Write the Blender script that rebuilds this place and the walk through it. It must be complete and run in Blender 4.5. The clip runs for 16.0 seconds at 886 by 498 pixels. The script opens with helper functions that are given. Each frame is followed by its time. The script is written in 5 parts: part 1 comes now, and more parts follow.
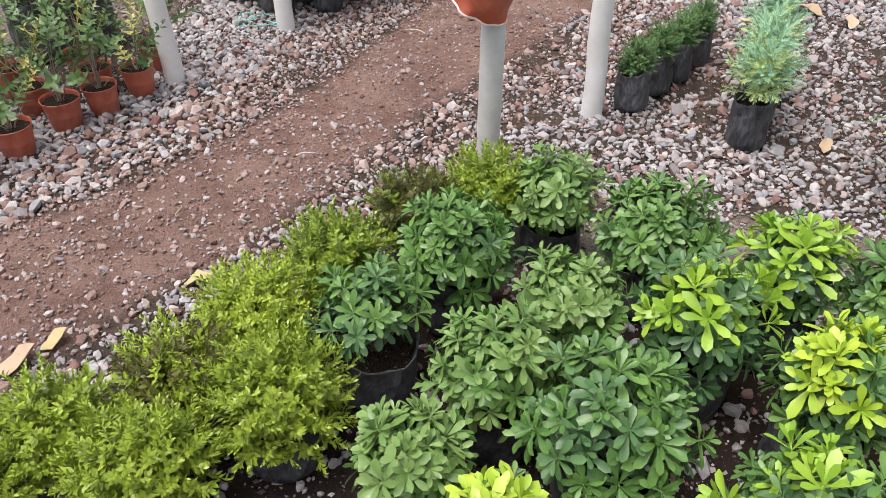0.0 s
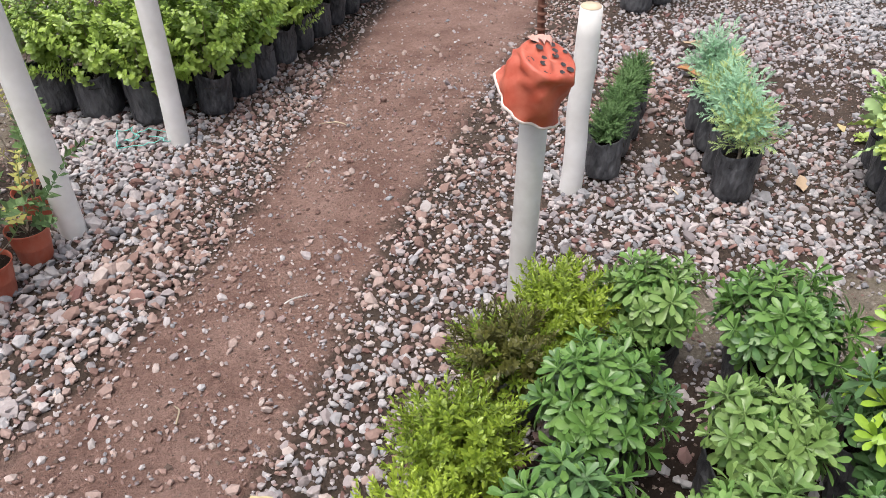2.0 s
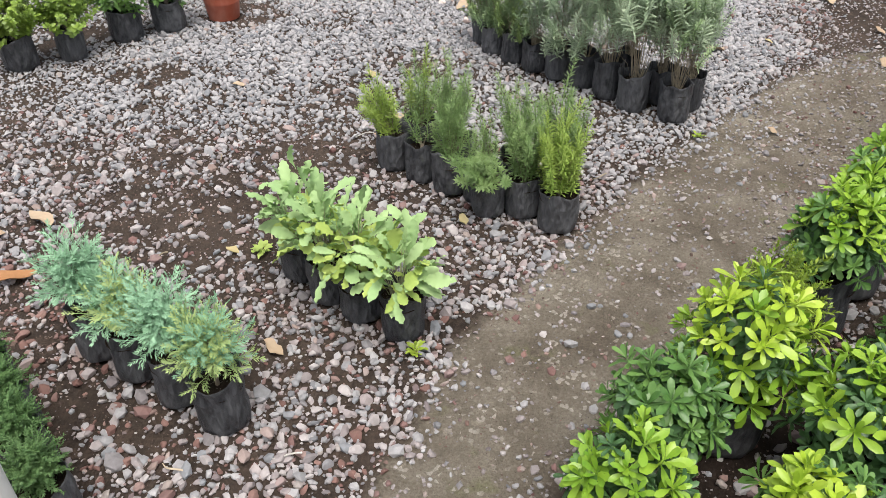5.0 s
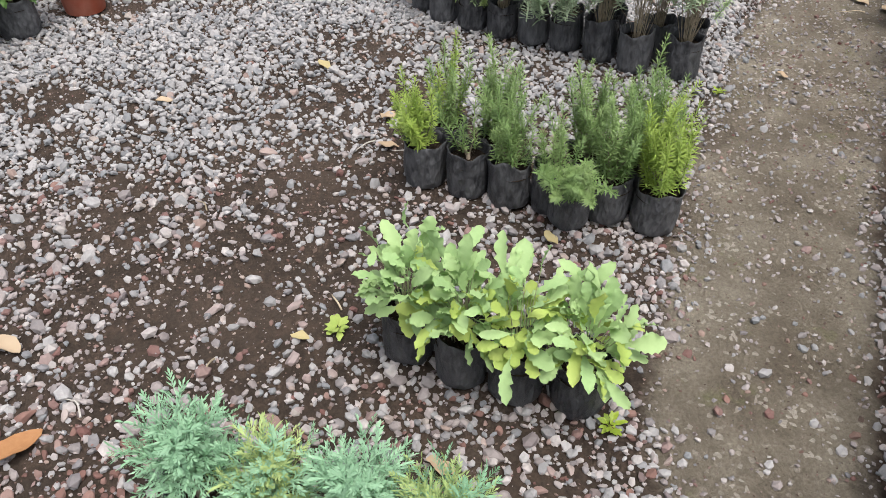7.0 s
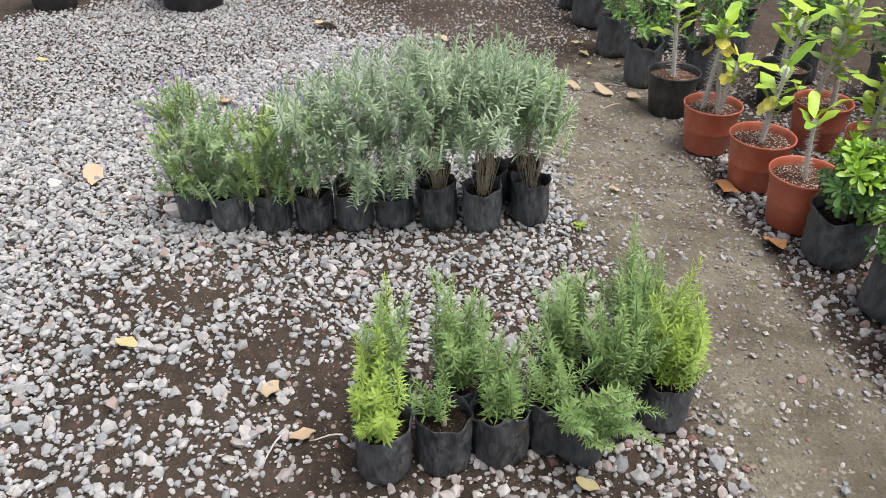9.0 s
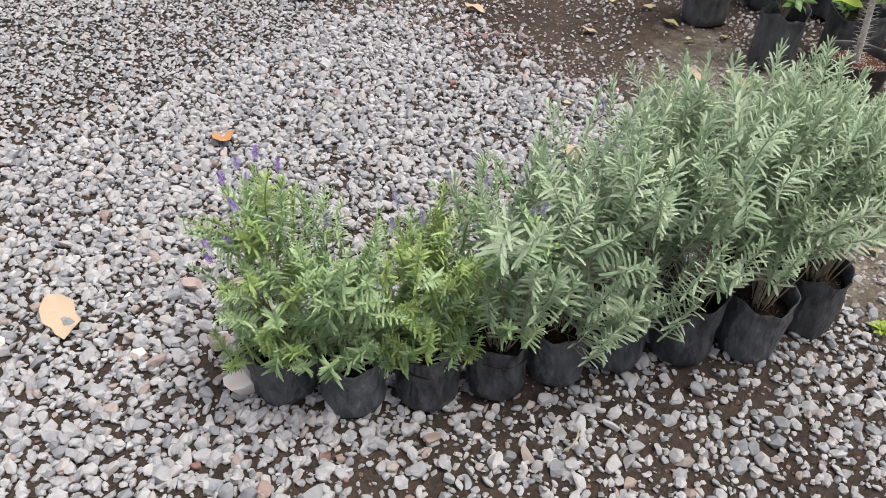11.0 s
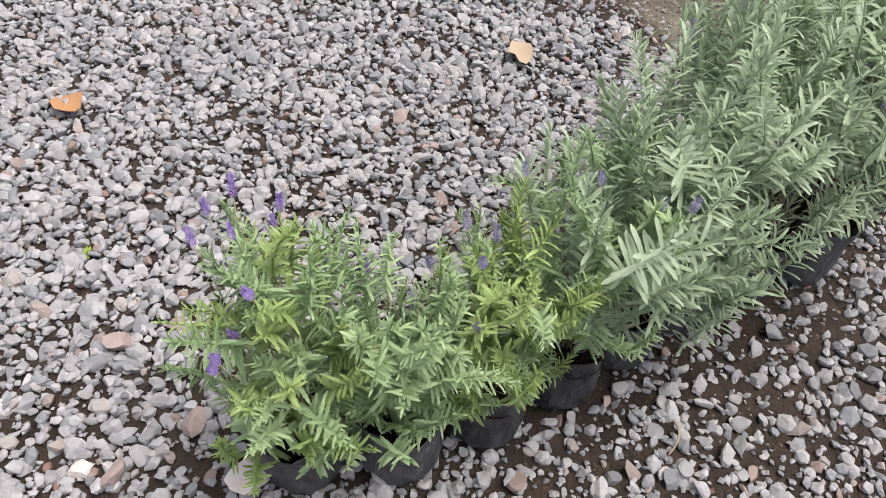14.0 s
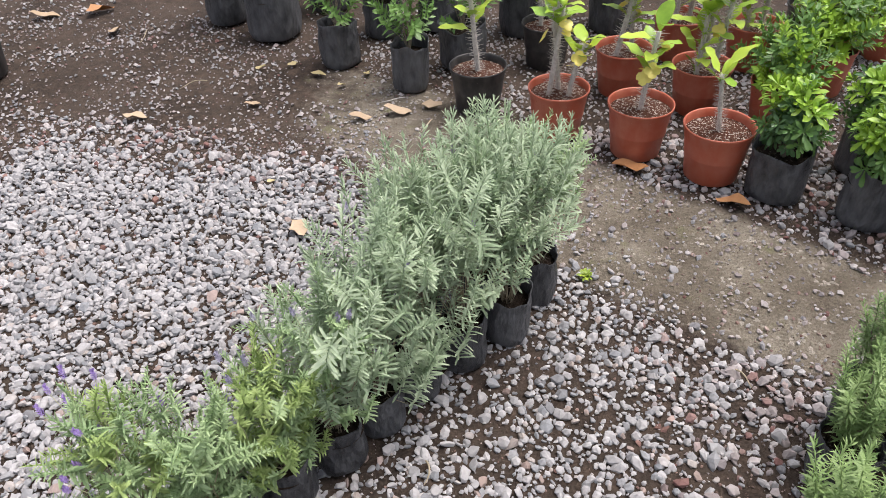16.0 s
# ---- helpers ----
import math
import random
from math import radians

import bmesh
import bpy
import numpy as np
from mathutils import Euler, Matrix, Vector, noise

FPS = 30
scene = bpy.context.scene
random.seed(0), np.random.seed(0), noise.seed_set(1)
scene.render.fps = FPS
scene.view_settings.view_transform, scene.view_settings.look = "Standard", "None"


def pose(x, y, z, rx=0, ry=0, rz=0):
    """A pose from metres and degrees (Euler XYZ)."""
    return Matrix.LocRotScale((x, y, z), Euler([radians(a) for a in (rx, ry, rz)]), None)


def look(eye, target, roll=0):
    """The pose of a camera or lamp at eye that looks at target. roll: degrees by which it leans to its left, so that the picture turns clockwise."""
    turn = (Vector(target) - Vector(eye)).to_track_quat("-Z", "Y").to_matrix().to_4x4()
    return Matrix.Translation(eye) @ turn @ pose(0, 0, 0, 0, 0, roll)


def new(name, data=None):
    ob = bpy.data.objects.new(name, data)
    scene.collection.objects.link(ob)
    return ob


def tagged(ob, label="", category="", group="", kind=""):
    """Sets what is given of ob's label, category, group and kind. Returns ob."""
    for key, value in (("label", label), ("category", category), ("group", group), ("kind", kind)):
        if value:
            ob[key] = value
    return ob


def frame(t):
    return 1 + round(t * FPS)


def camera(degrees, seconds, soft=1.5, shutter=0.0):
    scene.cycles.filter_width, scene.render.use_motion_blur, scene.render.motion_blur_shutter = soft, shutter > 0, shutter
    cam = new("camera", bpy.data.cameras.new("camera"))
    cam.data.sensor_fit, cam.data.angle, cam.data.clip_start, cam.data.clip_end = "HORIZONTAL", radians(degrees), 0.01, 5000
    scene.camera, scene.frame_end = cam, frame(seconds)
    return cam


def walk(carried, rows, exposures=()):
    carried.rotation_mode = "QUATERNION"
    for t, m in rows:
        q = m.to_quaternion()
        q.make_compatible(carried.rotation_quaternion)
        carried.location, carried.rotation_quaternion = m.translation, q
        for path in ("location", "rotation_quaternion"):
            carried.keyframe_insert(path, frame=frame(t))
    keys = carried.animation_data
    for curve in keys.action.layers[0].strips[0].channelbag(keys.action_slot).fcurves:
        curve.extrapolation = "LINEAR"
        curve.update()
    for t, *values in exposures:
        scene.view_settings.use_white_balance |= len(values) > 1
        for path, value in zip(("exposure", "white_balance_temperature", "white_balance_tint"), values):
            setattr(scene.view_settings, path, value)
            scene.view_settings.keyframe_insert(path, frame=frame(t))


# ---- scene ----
cam = camera(60.6, 16.0, 0.6)
PATH = [
    (0, (0.828, 0.442, 1.227), (0.78, 2.002, -0.024), 0.3),
    (0.5, (0.589, 0.489, 1.257), (0.554, 2.038, -0.008), -0.5),
    (1, (0.452, 0.591, 1.233), (0.502, 2.156, -0.011), -0.8),
    (1.5, (0.339, 0.805, 1.206), (0.538, 2.388, 0.0), -0.4),
    (2, (0.251, 0.899, 1.223), (0.747, 2.446, 0.056), 0.6),
    (2.5, (0.146, 0.983, 1.252), (1.043, 2.354, 0.103), 0.4),
    (3, (0.095, 1.011, 1.282), (1.292, 2.143, 0.148), -1.3),
    (3.5, (0.179, 1.162, 1.279), (1.592, 2.027, 0.158), -2.6),
    (3.7, (0.201, 1.239, 1.306), (1.676, 2.001, 0.191), -3.1),
    (4.2, (0.308, 1.4, 1.327), (1.881, 1.981, 0.206), -3.2),
    (4.75, (0.501, 1.651, 1.358), (2.105, 2.052, 0.206), -1.9),
    (5.3, (0.694, 1.922, 1.381), (2.283, 2.181, 0.183), -0.5),
    (5.8, (0.802, 2.138, 1.38), (2.362, 2.316, 0.141), 0.2),
    (6, (0.832, 2.237, 1.369), (2.378, 2.398, 0.111), 0.7),
    (6.5, (0.911, 2.51, 1.347), (2.417, 2.581, 0.033), 0.3),
    (7, (1.075, 2.627, 1.344), (2.583, 2.435, 0.045), 0.0),
    (7.5, (1.323, 2.715, 1.375), (2.837, 2.206, 0.172), 0.4),
    (8, (1.521, 2.887, 1.362), (2.974, 2.131, 0.214), 1.2),
    (8.5, (1.742, 3.041, 1.39), (3.093, 2.102, 0.252), 0.5),
    (9, (1.993, 3.068, 1.383), (3.27, 2.018, 0.258), -0.1),
    (9.5, (2.323, 3.048, 1.379), (3.538, 1.923, 0.257), -0.0),
    (10, (2.704, 3.047, 1.358), (3.852, 1.871, 0.219), 0.3),
    (10.2, (2.866, 3.036, 1.355), (3.981, 1.846, 0.197), 0.6),
    (10.7, (3.201, 2.977, 1.274), (4.215, 1.76, 0.064), 1.6),
    (11.25, (3.627, 2.837, 1.091), (4.457, 1.602, -0.223), 3.5),
    (11.8, (3.971, 2.697, 0.914), (4.615, 1.455, -0.505), 5.6),
    (12.3, (4.09, 2.634, 0.85), (4.626, 1.394, -0.625), 6.6),
    (12.5, (4.091, 2.622, 0.843), (4.585, 1.388, -0.652), 7.0),
    (13, (4.065, 2.613, 0.87), (4.485, 1.384, -0.651), 7.4),
    (13.5, (4.02, 2.642, 0.96), (4.411, 1.416, -0.571), 6.8),
    (14, (3.953, 2.715, 1.083), (4.327, 1.469, -0.436), 5.6),
    (14.5, (3.825, 2.83, 1.224), (4.193, 1.556, -0.273), 3.2),
    (15, (3.699, 2.926, 1.367), (4.025, 1.554, -0.052), 1.0),
    (15.5, (3.618, 2.992, 1.443), (3.88, 1.506, 0.129), -1.0),
    (16, (3.551, 3.05, 1.456), (3.765, 1.5, 0.21), -2.2),
]
EXPOSURES = [(0, 0.92, 6500, 15), (3, 0.86, 6500, 15), (5, 0.76, 6500, 11), (7, 0.73, 6500, 11), (7.5, 0.82, 6500, 10), (9, 0.92, 6500, 9), (10.2, 0.9, 6500, 10), (12.3, 0.72, 6500, 14), (14, 0.78, 6500, 14), (15, 0.84, 6500, 15), (16, 0.95, 6500, 15)]
walk(cam, [(t, look(eye, target, roll)) for t, eye, target, roll in PATH], EXPOSURES)

# ---- world, sun, exposure ----
world = bpy.data.worlds.new("world")
scene.world = world
world.use_nodes = True
wn, wl = world.node_tree.nodes, world.node_tree.links
sky = wn.new("ShaderNodeTexSky")
sky.sky_type, sky.sun_disc = "NISHITA", False
sky.sun_elevation, sky.sun_rotation = radians(72), radians(246)
sky.dust_density = 4.0
grey = wn.new("ShaderNodeHueSaturation")
grey.inputs["Saturation"].default_value = 0.4
wl.new(sky.outputs[0], grey.inputs["Color"])
wl.new(grey.outputs[0], wn["Background"].inputs["Color"])
wn["Background"].inputs["Strength"].default_value = 0.112
sun = new("sun", bpy.data.lights.new("sun", "SUN"))
sun.data.energy, sun.data.angle, sun.data.color = 1.75, radians(36), (1.0, 0.96, 0.9)
sun.matrix_basis = look((0, 0, 10), (0.27, 0.12, 10 - 0.93))

R = random.Random(7)
TAU = math.tau


# ---- materials ----
class Mat:
    """A node material with a Principled shader, and short ways to feed it."""

    def __init__(self, name, rough=0.6, metal=0.0, spec=0.5):
        self.m = bpy.data.materials.new(name)
        self.m.use_nodes = True
        self.t = self.m.node_tree
        self.p = self.t.nodes["Principled BSDF"]
        self.p.inputs["Roughness"].default_value = rough
        self.p.inputs["Metallic"].default_value = metal
        self.p.inputs["Specular IOR Level"].default_value = spec
        self.co = self.t.nodes.new("ShaderNodeTexCoord")

    def link(self, a, b):
        self.t.links.new(a, b)

    def noise(self, scale, detail=4.0, rough=0.6, space="Object"):
        n = self.t.nodes.new("ShaderNodeTexNoise")
        n.inputs["Scale"].default_value, n.inputs["Detail"].default_value, n.inputs["Roughness"].default_value = scale, detail, rough
        self.link(self.co.outputs[space], n.inputs["Vector"])
        return n.outputs["Fac"]

    def voronoi(self, scale, out="Distance"):
        n = self.t.nodes.new("ShaderNodeTexVoronoi")
        n.inputs["Scale"].default_value = scale
        self.link(self.co.outputs["Object"], n.inputs["Vector"])
        return n.outputs[out]

    def ramp(self, fac, stops, constant=False):
        n = self.t.nodes.new("ShaderNodeValToRGB")
        n.color_ramp.interpolation = "CONSTANT" if constant else "LINEAR"
        while len(n.color_ramp.elements) < len(stops):
            n.color_ramp.elements.new(0.5)
        for e, (at, c) in zip(n.color_ramp.elements, stops):
            e.position, e.color = at, (*c, 1)
        self.link(fac, n.inputs["Fac"])
        return n.outputs["Color"]

    def steps(self, fac, lo, hi):
        n = self.t.nodes.new("ShaderNodeMapRange")
        n.inputs["From Min"].default_value, n.inputs["From Max"].default_value = lo, hi
        self.link(fac, n.inputs["Value"])
        return n.outputs["Result"]

    def maths(self, op, a, b):
        n = self.t.nodes.new("ShaderNodeMath")
        n.operation = op
        for i, v in enumerate((a, b)):
            if isinstance(v, (int, float)):
                n.inputs[i].default_value = v
            else:
                self.link(v, n.inputs[i])
        return n.outputs[0]

    def mix(self, fac, a, b, how="MIX"):
        n = self.t.nodes.new("ShaderNodeMix")
        n.data_type, n.blend_type = "RGBA", how
        for k, v in ((0, fac), (6, a), (7, b)):
            if isinstance(v, (int, float)):
                n.inputs[k].default_value = v
            elif isinstance(v, tuple):
                n.inputs[k].default_value = (*v, 1)
            else:
                self.link(v, n.inputs[k])
        return n.outputs[2]

    def random(self):
        return self.t.nodes.new("ShaderNodeObjectInfo").outputs["Random"]

    def island(self):
        return self.t.nodes.new("ShaderNodeNewGeometry").outputs["Random Per Island"]

    def attr(self, name):
        n = self.t.nodes.new("ShaderNodeAttribute")
        n.attribute_name = name
        return n.outputs["Fac"]

    def colour(self, c):
        if isinstance(c, tuple):
            self.p.inputs["Base Color"].default_value = (*c, 1)
        else:
            self.link(c, self.p.inputs["Base Color"])
        return self

    def bump(self, height, strength=0.4, distance=0.01):
        n = self.t.nodes.new("ShaderNodeBump")
        n.inputs["Strength"].default_value, n.inputs["Distance"].default_value = strength, distance
        self.link(height, n.inputs["Height"])
        self.link(n.outputs[0], self.p.inputs["Normal"])
        return self


def leaf_material(name, dark, light, rough=0.38, see_through=0.15):
    """A leaf: its hue drifts from sprig to sprig and from leaf to leaf; some light passes through."""
    k = Mat(name, rough)
    fac = k.maths("ADD", k.maths("MULTIPLY", k.random(), 0.55), k.maths("MULTIPLY", k.island(), 0.45))
    c = k.mix(fac, dark, light)
    c = k.mix(k.steps(k.noise(90, 3), 0.35, 0.75), c, k.mix(0.35, c, light))
    k.colour(c).bump(k.noise(220, 3), 0.25, 0.002)
    tr = k.t.nodes.new("ShaderNodeBsdfTranslucent")
    k.link(k.mix(0.5, c, light), tr.inputs["Color"])
    mx = k.t.nodes.new("ShaderNodeMixShader")
    mx.inputs[0].default_value = see_through
    k.link(k.p.outputs[0], mx.inputs[1])
    k.link(tr.outputs[0], mx.inputs[2])
    k.link(mx.outputs[0], k.t.nodes["Material Output"].inputs["Surface"])
    return k.m


def stone_material(name, stops):
    k = Mat(name, 0.85, spec=0.3)
    c = k.ramp(k.island(), stops)
    c = k.mix(k.steps(k.noise(70, 6), 0.3, 0.8), k.mix(0.35, c, (0.12, 0.1, 0.09)), c)
    k.colour(c).bump(k.noise(160, 5), 0.5, 0.004)
    return k.m


def ground_material():
    k = Mat("ground_soil", 0.95, spec=0.2)
    big, mid, fine = k.noise(2.3, 5), k.noise(14, 6), k.noise(120, 6, 0.7)
    edge = k.maths("MULTIPLY", k.maths("SUBTRACT", mid, 0.5), 0.7)
    path = k.steps(k.maths("ADD", k.attr("path"), edge), 0.35, 0.65)
    strip = k.steps(k.maths("ADD", k.attr("strip"), edge), 0.35, 0.65)
    dark = k.mix(k.steps(big, 0.3, 0.7), (0.042, 0.033, 0.026), (0.125, 0.097, 0.077))
    dark = k.mix(k.steps(k.noise(19, 6, 0.7), 0.45, 0.7), dark, (0.15, 0.108, 0.082))
    red = k.mix(k.steps(k.noise(5, 6), 0.35, 0.7), (0.27, 0.16, 0.128), (0.46, 0.305, 0.25))
    tan = k.mix(k.steps(k.noise(4, 6), 0.35, 0.7), (0.21, 0.178, 0.135), (0.44, 0.395, 0.312))
    tan = k.mix(k.steps(k.noise(7, 4), 0.6, 0.72), tan, (0.26, 0.26, 0.14))
    tan = k.mix(k.steps(k.noise(26, 5, 0.75), 0.54, 0.7), tan, k.mix(0.35, tan, (0.11, 0.085, 0.06)))
    cell = k.t.nodes.new("ShaderNodeSeparateColor")
    k.link(k.voronoi(95, "Color"), cell.inputs[0])
    speck = k.maths("MULTIPLY", k.steps(cell.outputs[0], 0.9, 0.93), k.steps(k.noise(6, 4), 0.42, 0.6))
    tan = k.mix(speck, tan, (0.62, 0.56, 0.48))
    red = k.mix(k.steps(k.noise(38, 6, 0.75), 0.5, 0.68), red, k.mix(0.35, red, (0.1, 0.05, 0.038)))
    # Dark bed soil, taken near-black to paint in the shade of the dense shrubs.
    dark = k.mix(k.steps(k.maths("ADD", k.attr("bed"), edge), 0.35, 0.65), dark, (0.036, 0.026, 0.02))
    c = k.mix(strip, k.mix(path, dark, red), tan)
    c = k.mix(k.steps(fine, 0.3, 0.75), k.mix(0.5, c, (0.04, 0.026, 0.02)), c)
    k.colour(c)
    h = k.maths("ADD", k.maths("MULTIPLY", mid, 0.6), k.maths("MULTIPLY", fine, 0.5))
    k.bump(h, 1.0, 0.035)
    return k.m


def bag_material():
    k = Mat("black_polythene", 0.42, spec=0.45)
    dust = k.steps(k.maths("ADD", k.noise(2.6, 7), k.maths("MULTIPLY", k.random(), 0.2)), 0.4, 0.85)
    k.colour(k.mix(dust, (0.016, 0.018, 0.022), (0.125, 0.128, 0.135)))
    k.link(k.steps(dust, -0.6, 1.4), k.p.inputs["Roughness"])
    h = k.maths("ADD", k.noise(3.2, 5), k.maths("MULTIPLY", k.voronoi(4.5), 0.6))
    k.bump(h, 0.8, 0.012)
    return k.m


def plastic_material(name, base, worn, rough=0.5, grain=2.2):
    k = Mat(name, rough)
    f = k.steps(k.noise(grain, 7), 0.4, 0.8)
    k.colour(k.mix(f, k.mix(k.random(), base, tuple(0.8 * v for v in base)), worn)).bump(k.noise(grain * 5, 4), 0.2, 0.003)
    return k.m


def soil_material(name, a, b, grit, share, size=17):
    k = Mat(name, 0.95, spec=0.2)
    c = k.mix(k.noise(7, 6), a, b)
    cell = k.voronoi(size, "Color")
    s = k.t.nodes.new("ShaderNodeSeparateColor")
    k.link(cell, s.inputs[0])
    c = k.mix(k.steps(s.outputs[0], 1 - share, 1 - share + 0.03), c, grit)
    k.colour(c).bump(k.maths("ADD", k.voronoi(size), k.noise(8, 5)), 1.0, 0.01)
    return k.m


def plain(name, c, d, rough=0.6, metal=0.0, scale=30):
    k = Mat(name, rough, metal)
    k.colour(k.mix(k.steps(k.noise(scale, 6), 0.35, 0.75), c, d)).bump(k.noise(scale * 4, 4), 0.25, 0.003)
    return k.m


GREYS = [(0.0, (0.2, 0.205, 0.217)), (0.08, (0.275, 0.293, 0.313)), (0.24, (0.33, 0.333, 0.34)), (0.5, (0.405, 0.4, 0.405)), (0.9, (0.505, 0.497, 0.5)), (0.97, (0.42, 0.375, 0.345)), (1.0, (0.313, 0.230, 0.2))]
PINKS = [(0.0, (0.190, 0.133, 0.128)), (0.1, (0.266, 0.266, 0.280)), (0.25, (0.3, 0.265, 0.262)), (0.55, (0.41, 0.368, 0.362)), (0.82, (0.56, 0.525, 0.515)), (0.92, (0.275, 0.171, 0.157)), (1.0, (0.180, 0.081, 0.071))]
REDS = [(0.0, (0.17, 0.085, 0.07)), (0.45, (0.27, 0.15, 0.125)), (0.75, (0.36, 0.25, 0.22)), (1.0, (0.5, 0.43, 0.4))]
DUST = [(0.0, (0.16, 0.09, 0.072)), (0.45, (0.29, 0.19, 0.158)), (0.8, (0.41, 0.31, 0.27)), (1.0, (0.55, 0.48, 0.44))]
M = {
    "ground": ground_material(),
    "gravel_grey": stone_material("grey_gravel", GREYS),
    "gravel_pink": stone_material("pink_gravel", PINKS),
    "gravel_dust": stone_material("dusty_gravel", DUST),
    "crumb": stone_material("earth_crumb", [(0.0, (0.07, 0.045, 0.035)), (0.6, (0.16, 0.11, 0.085)), (0.9, (0.26, 0.2, 0.16)), (1.0, (0.4, 0.36, 0.32))]),
    "gravel_red": stone_material("red_gravel", REDS),
    "bag": bag_material(),
    "black_pot": plastic_material("black_plastic", (0.022, 0.022, 0.024), (0.09, 0.085, 0.08)),
    "terracotta": plastic_material("terracotta_plastic", (0.48, 0.112, 0.06), (0.49, 0.185, 0.125)),
    "orange_pot": plastic_material("orange_plastic", (0.5, 0.092, 0.05), (0.56, 0.17, 0.11), 0.45, 20),
    "white_rim": plain("faded_plastic", (0.75, 0.62, 0.55), (0.8, 0.76, 0.72)),
    "soil": soil_material("potting_soil", (0.022, 0.015, 0.011), (0.06, 0.042, 0.03), (0.18, 0.15, 0.12), 0.06),
    "grit": soil_material("gritty_soil", (0.065, 0.028, 0.02), (0.21, 0.095, 0.062), (0.66, 0.58, 0.5), 0.2, 27),
    "torn": plain("torn_plastic", (0.6, 0.3, 0.24), (0.72, 0.5, 0.43)),
    "paint": plain("white_paint", (0.82, 0.82, 0.8), (0.66, 0.65, 0.61), 0.55, 0, 9),
    "cut_wood": plain("weathered_wood", (0.6, 0.5, 0.36), (0.45, 0.36, 0.25), 0.8),
    "pipe": plain("grey_pipe", (0.6, 0.6, 0.575), (0.48, 0.47, 0.44), 0.5, 0, 14),
    "rust": plain("rusty_steel", (0.1, 0.04, 0.025), (0.2, 0.1, 0.07), 0.85, 0.2, 60),
    "stake": plain("brown_wood", (0.09, 0.045, 0.035), (0.14, 0.08, 0.06), 0.8),
    "wood": plain("grey_bark", (0.2, 0.16, 0.12), (0.33, 0.28, 0.22), 0.9, 0, 80),
    "pale_stem": plain("pale_stem", (0.34, 0.36, 0.2), (0.42, 0.42, 0.28), 0.7),
    "dry_stem": plain("dry_stem", (0.27, 0.22, 0.15), (0.45, 0.39, 0.28), 0.9, 0, 60),
    "spiny": plain("spiny_bark", (0.42, 0.39, 0.35), (0.7, 0.67, 0.62), 0.8, 0, 70),
    "petal_yellow": leaf_material("yellow_petal", (0.72, 0.58, 0.05), (0.85, 0.75, 0.2)),
    "petal_red": leaf_material("red_petal", (0.5, 0.02, 0.02), (0.65, 0.05, 0.04)),
    "purple": leaf_material("purple_flower", (0.23, 0.15, 0.4), (0.5, 0.36, 0.72)),
    "mauve": leaf_material("mauve_bud", (0.24, 0.22, 0.34), (0.42, 0.4, 0.5)),
    "dry_orange": leaf_material("dry_orange_leaf", (0.34, 0.145, 0.05), (0.55, 0.3, 0.14), 0.6, 0.1),
    "dry_tan": leaf_material("dry_tan_leaf", (0.36, 0.255, 0.16), (0.54, 0.42, 0.29), 0.7, 0.1),
    "dry_yellow": leaf_material("dry_yellow_leaf", (0.44, 0.36, 0.16), (0.58, 0.5, 0.28), 0.6, 0.15),
    "string": plain("teal_twine", (0.1, 0.45, 0.38), (0.22, 0.55, 0.48), 0.6),
    "bright": leaf_material("bright_leaf", (0.13, 0.29, 0.025), (0.35, 0.52, 0.05)),
    "yellow": leaf_material("yellow_leaf", (0.24, 0.4, 0.025), (0.46, 0.6, 0.06)),
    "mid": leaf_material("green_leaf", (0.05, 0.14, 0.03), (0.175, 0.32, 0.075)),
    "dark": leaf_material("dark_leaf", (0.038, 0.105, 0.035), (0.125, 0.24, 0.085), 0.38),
    "pale": leaf_material("pale_leaf", (0.09, 0.19, 0.045), (0.245, 0.37, 0.112)),
    "box": leaf_material("small_leaf", (0.05, 0.12, 0.012), (0.42, 0.54, 0.06)),
    "box_brown": leaf_material("bronze_leaf", (0.06, 0.065, 0.018), (0.15, 0.15, 0.035)),
    "lav_green": leaf_material("lavender_leaf", (0.17, 0.28, 0.12), (0.42, 0.54, 0.285), 0.6),
    "lav_yellow": leaf_material("lavender_young_leaf", (0.18, 0.285, 0.08), (0.37, 0.47, 0.17), 0.6),
    "lav_grey": leaf_material("lavender_grey_leaf", (0.165, 0.255, 0.135), (0.52, 0.615, 0.43), 0.65, 0.25),
    "rosemary": leaf_material("rosemary_leaf", (0.12, 0.225, 0.065), (0.32, 0.44, 0.17), 0.5),
    "rosemary_young": leaf_material("rosemary_young_leaf", (0.19, 0.31, 0.05), (0.4, 0.52, 0.11), 0.5),
    "thyme": leaf_material("thyme_leaf", (0.07, 0.165, 0.05), (0.2, 0.33, 0.12), 0.6),
    "art_blue": leaf_material("blue_feather_leaf", (0.16, 0.35, 0.2), (0.38, 0.6, 0.39), 0.7),
    "art_yellow": leaf_material("yellow_feather_leaf", (0.28, 0.4, 0.14), (0.5, 0.6, 0.25), 0.7),
    "sage": leaf_material("sage_leaf", (0.25, 0.42, 0.17), (0.46, 0.62, 0.28), 0.7),
    "sage_yellow": leaf_material("sage_yellow_leaf", (0.32, 0.46, 0.1), (0.5, 0.6, 0.16), 0.65),
    "hedge": leaf_material("hedge_leaf", (0.075, 0.175, 0.028), (0.34, 0.47, 0.085)),
    "rose": leaf_material("rose_leaf", (0.035, 0.085, 0.03), (0.15, 0.25, 0.08)),
    "rose_yellow": leaf_material("rose_yellow_leaf", (0.32, 0.33, 0.06), (0.5, 0.47, 0.16)),
}


# ---- builders ----
SHAPE_OF = {}


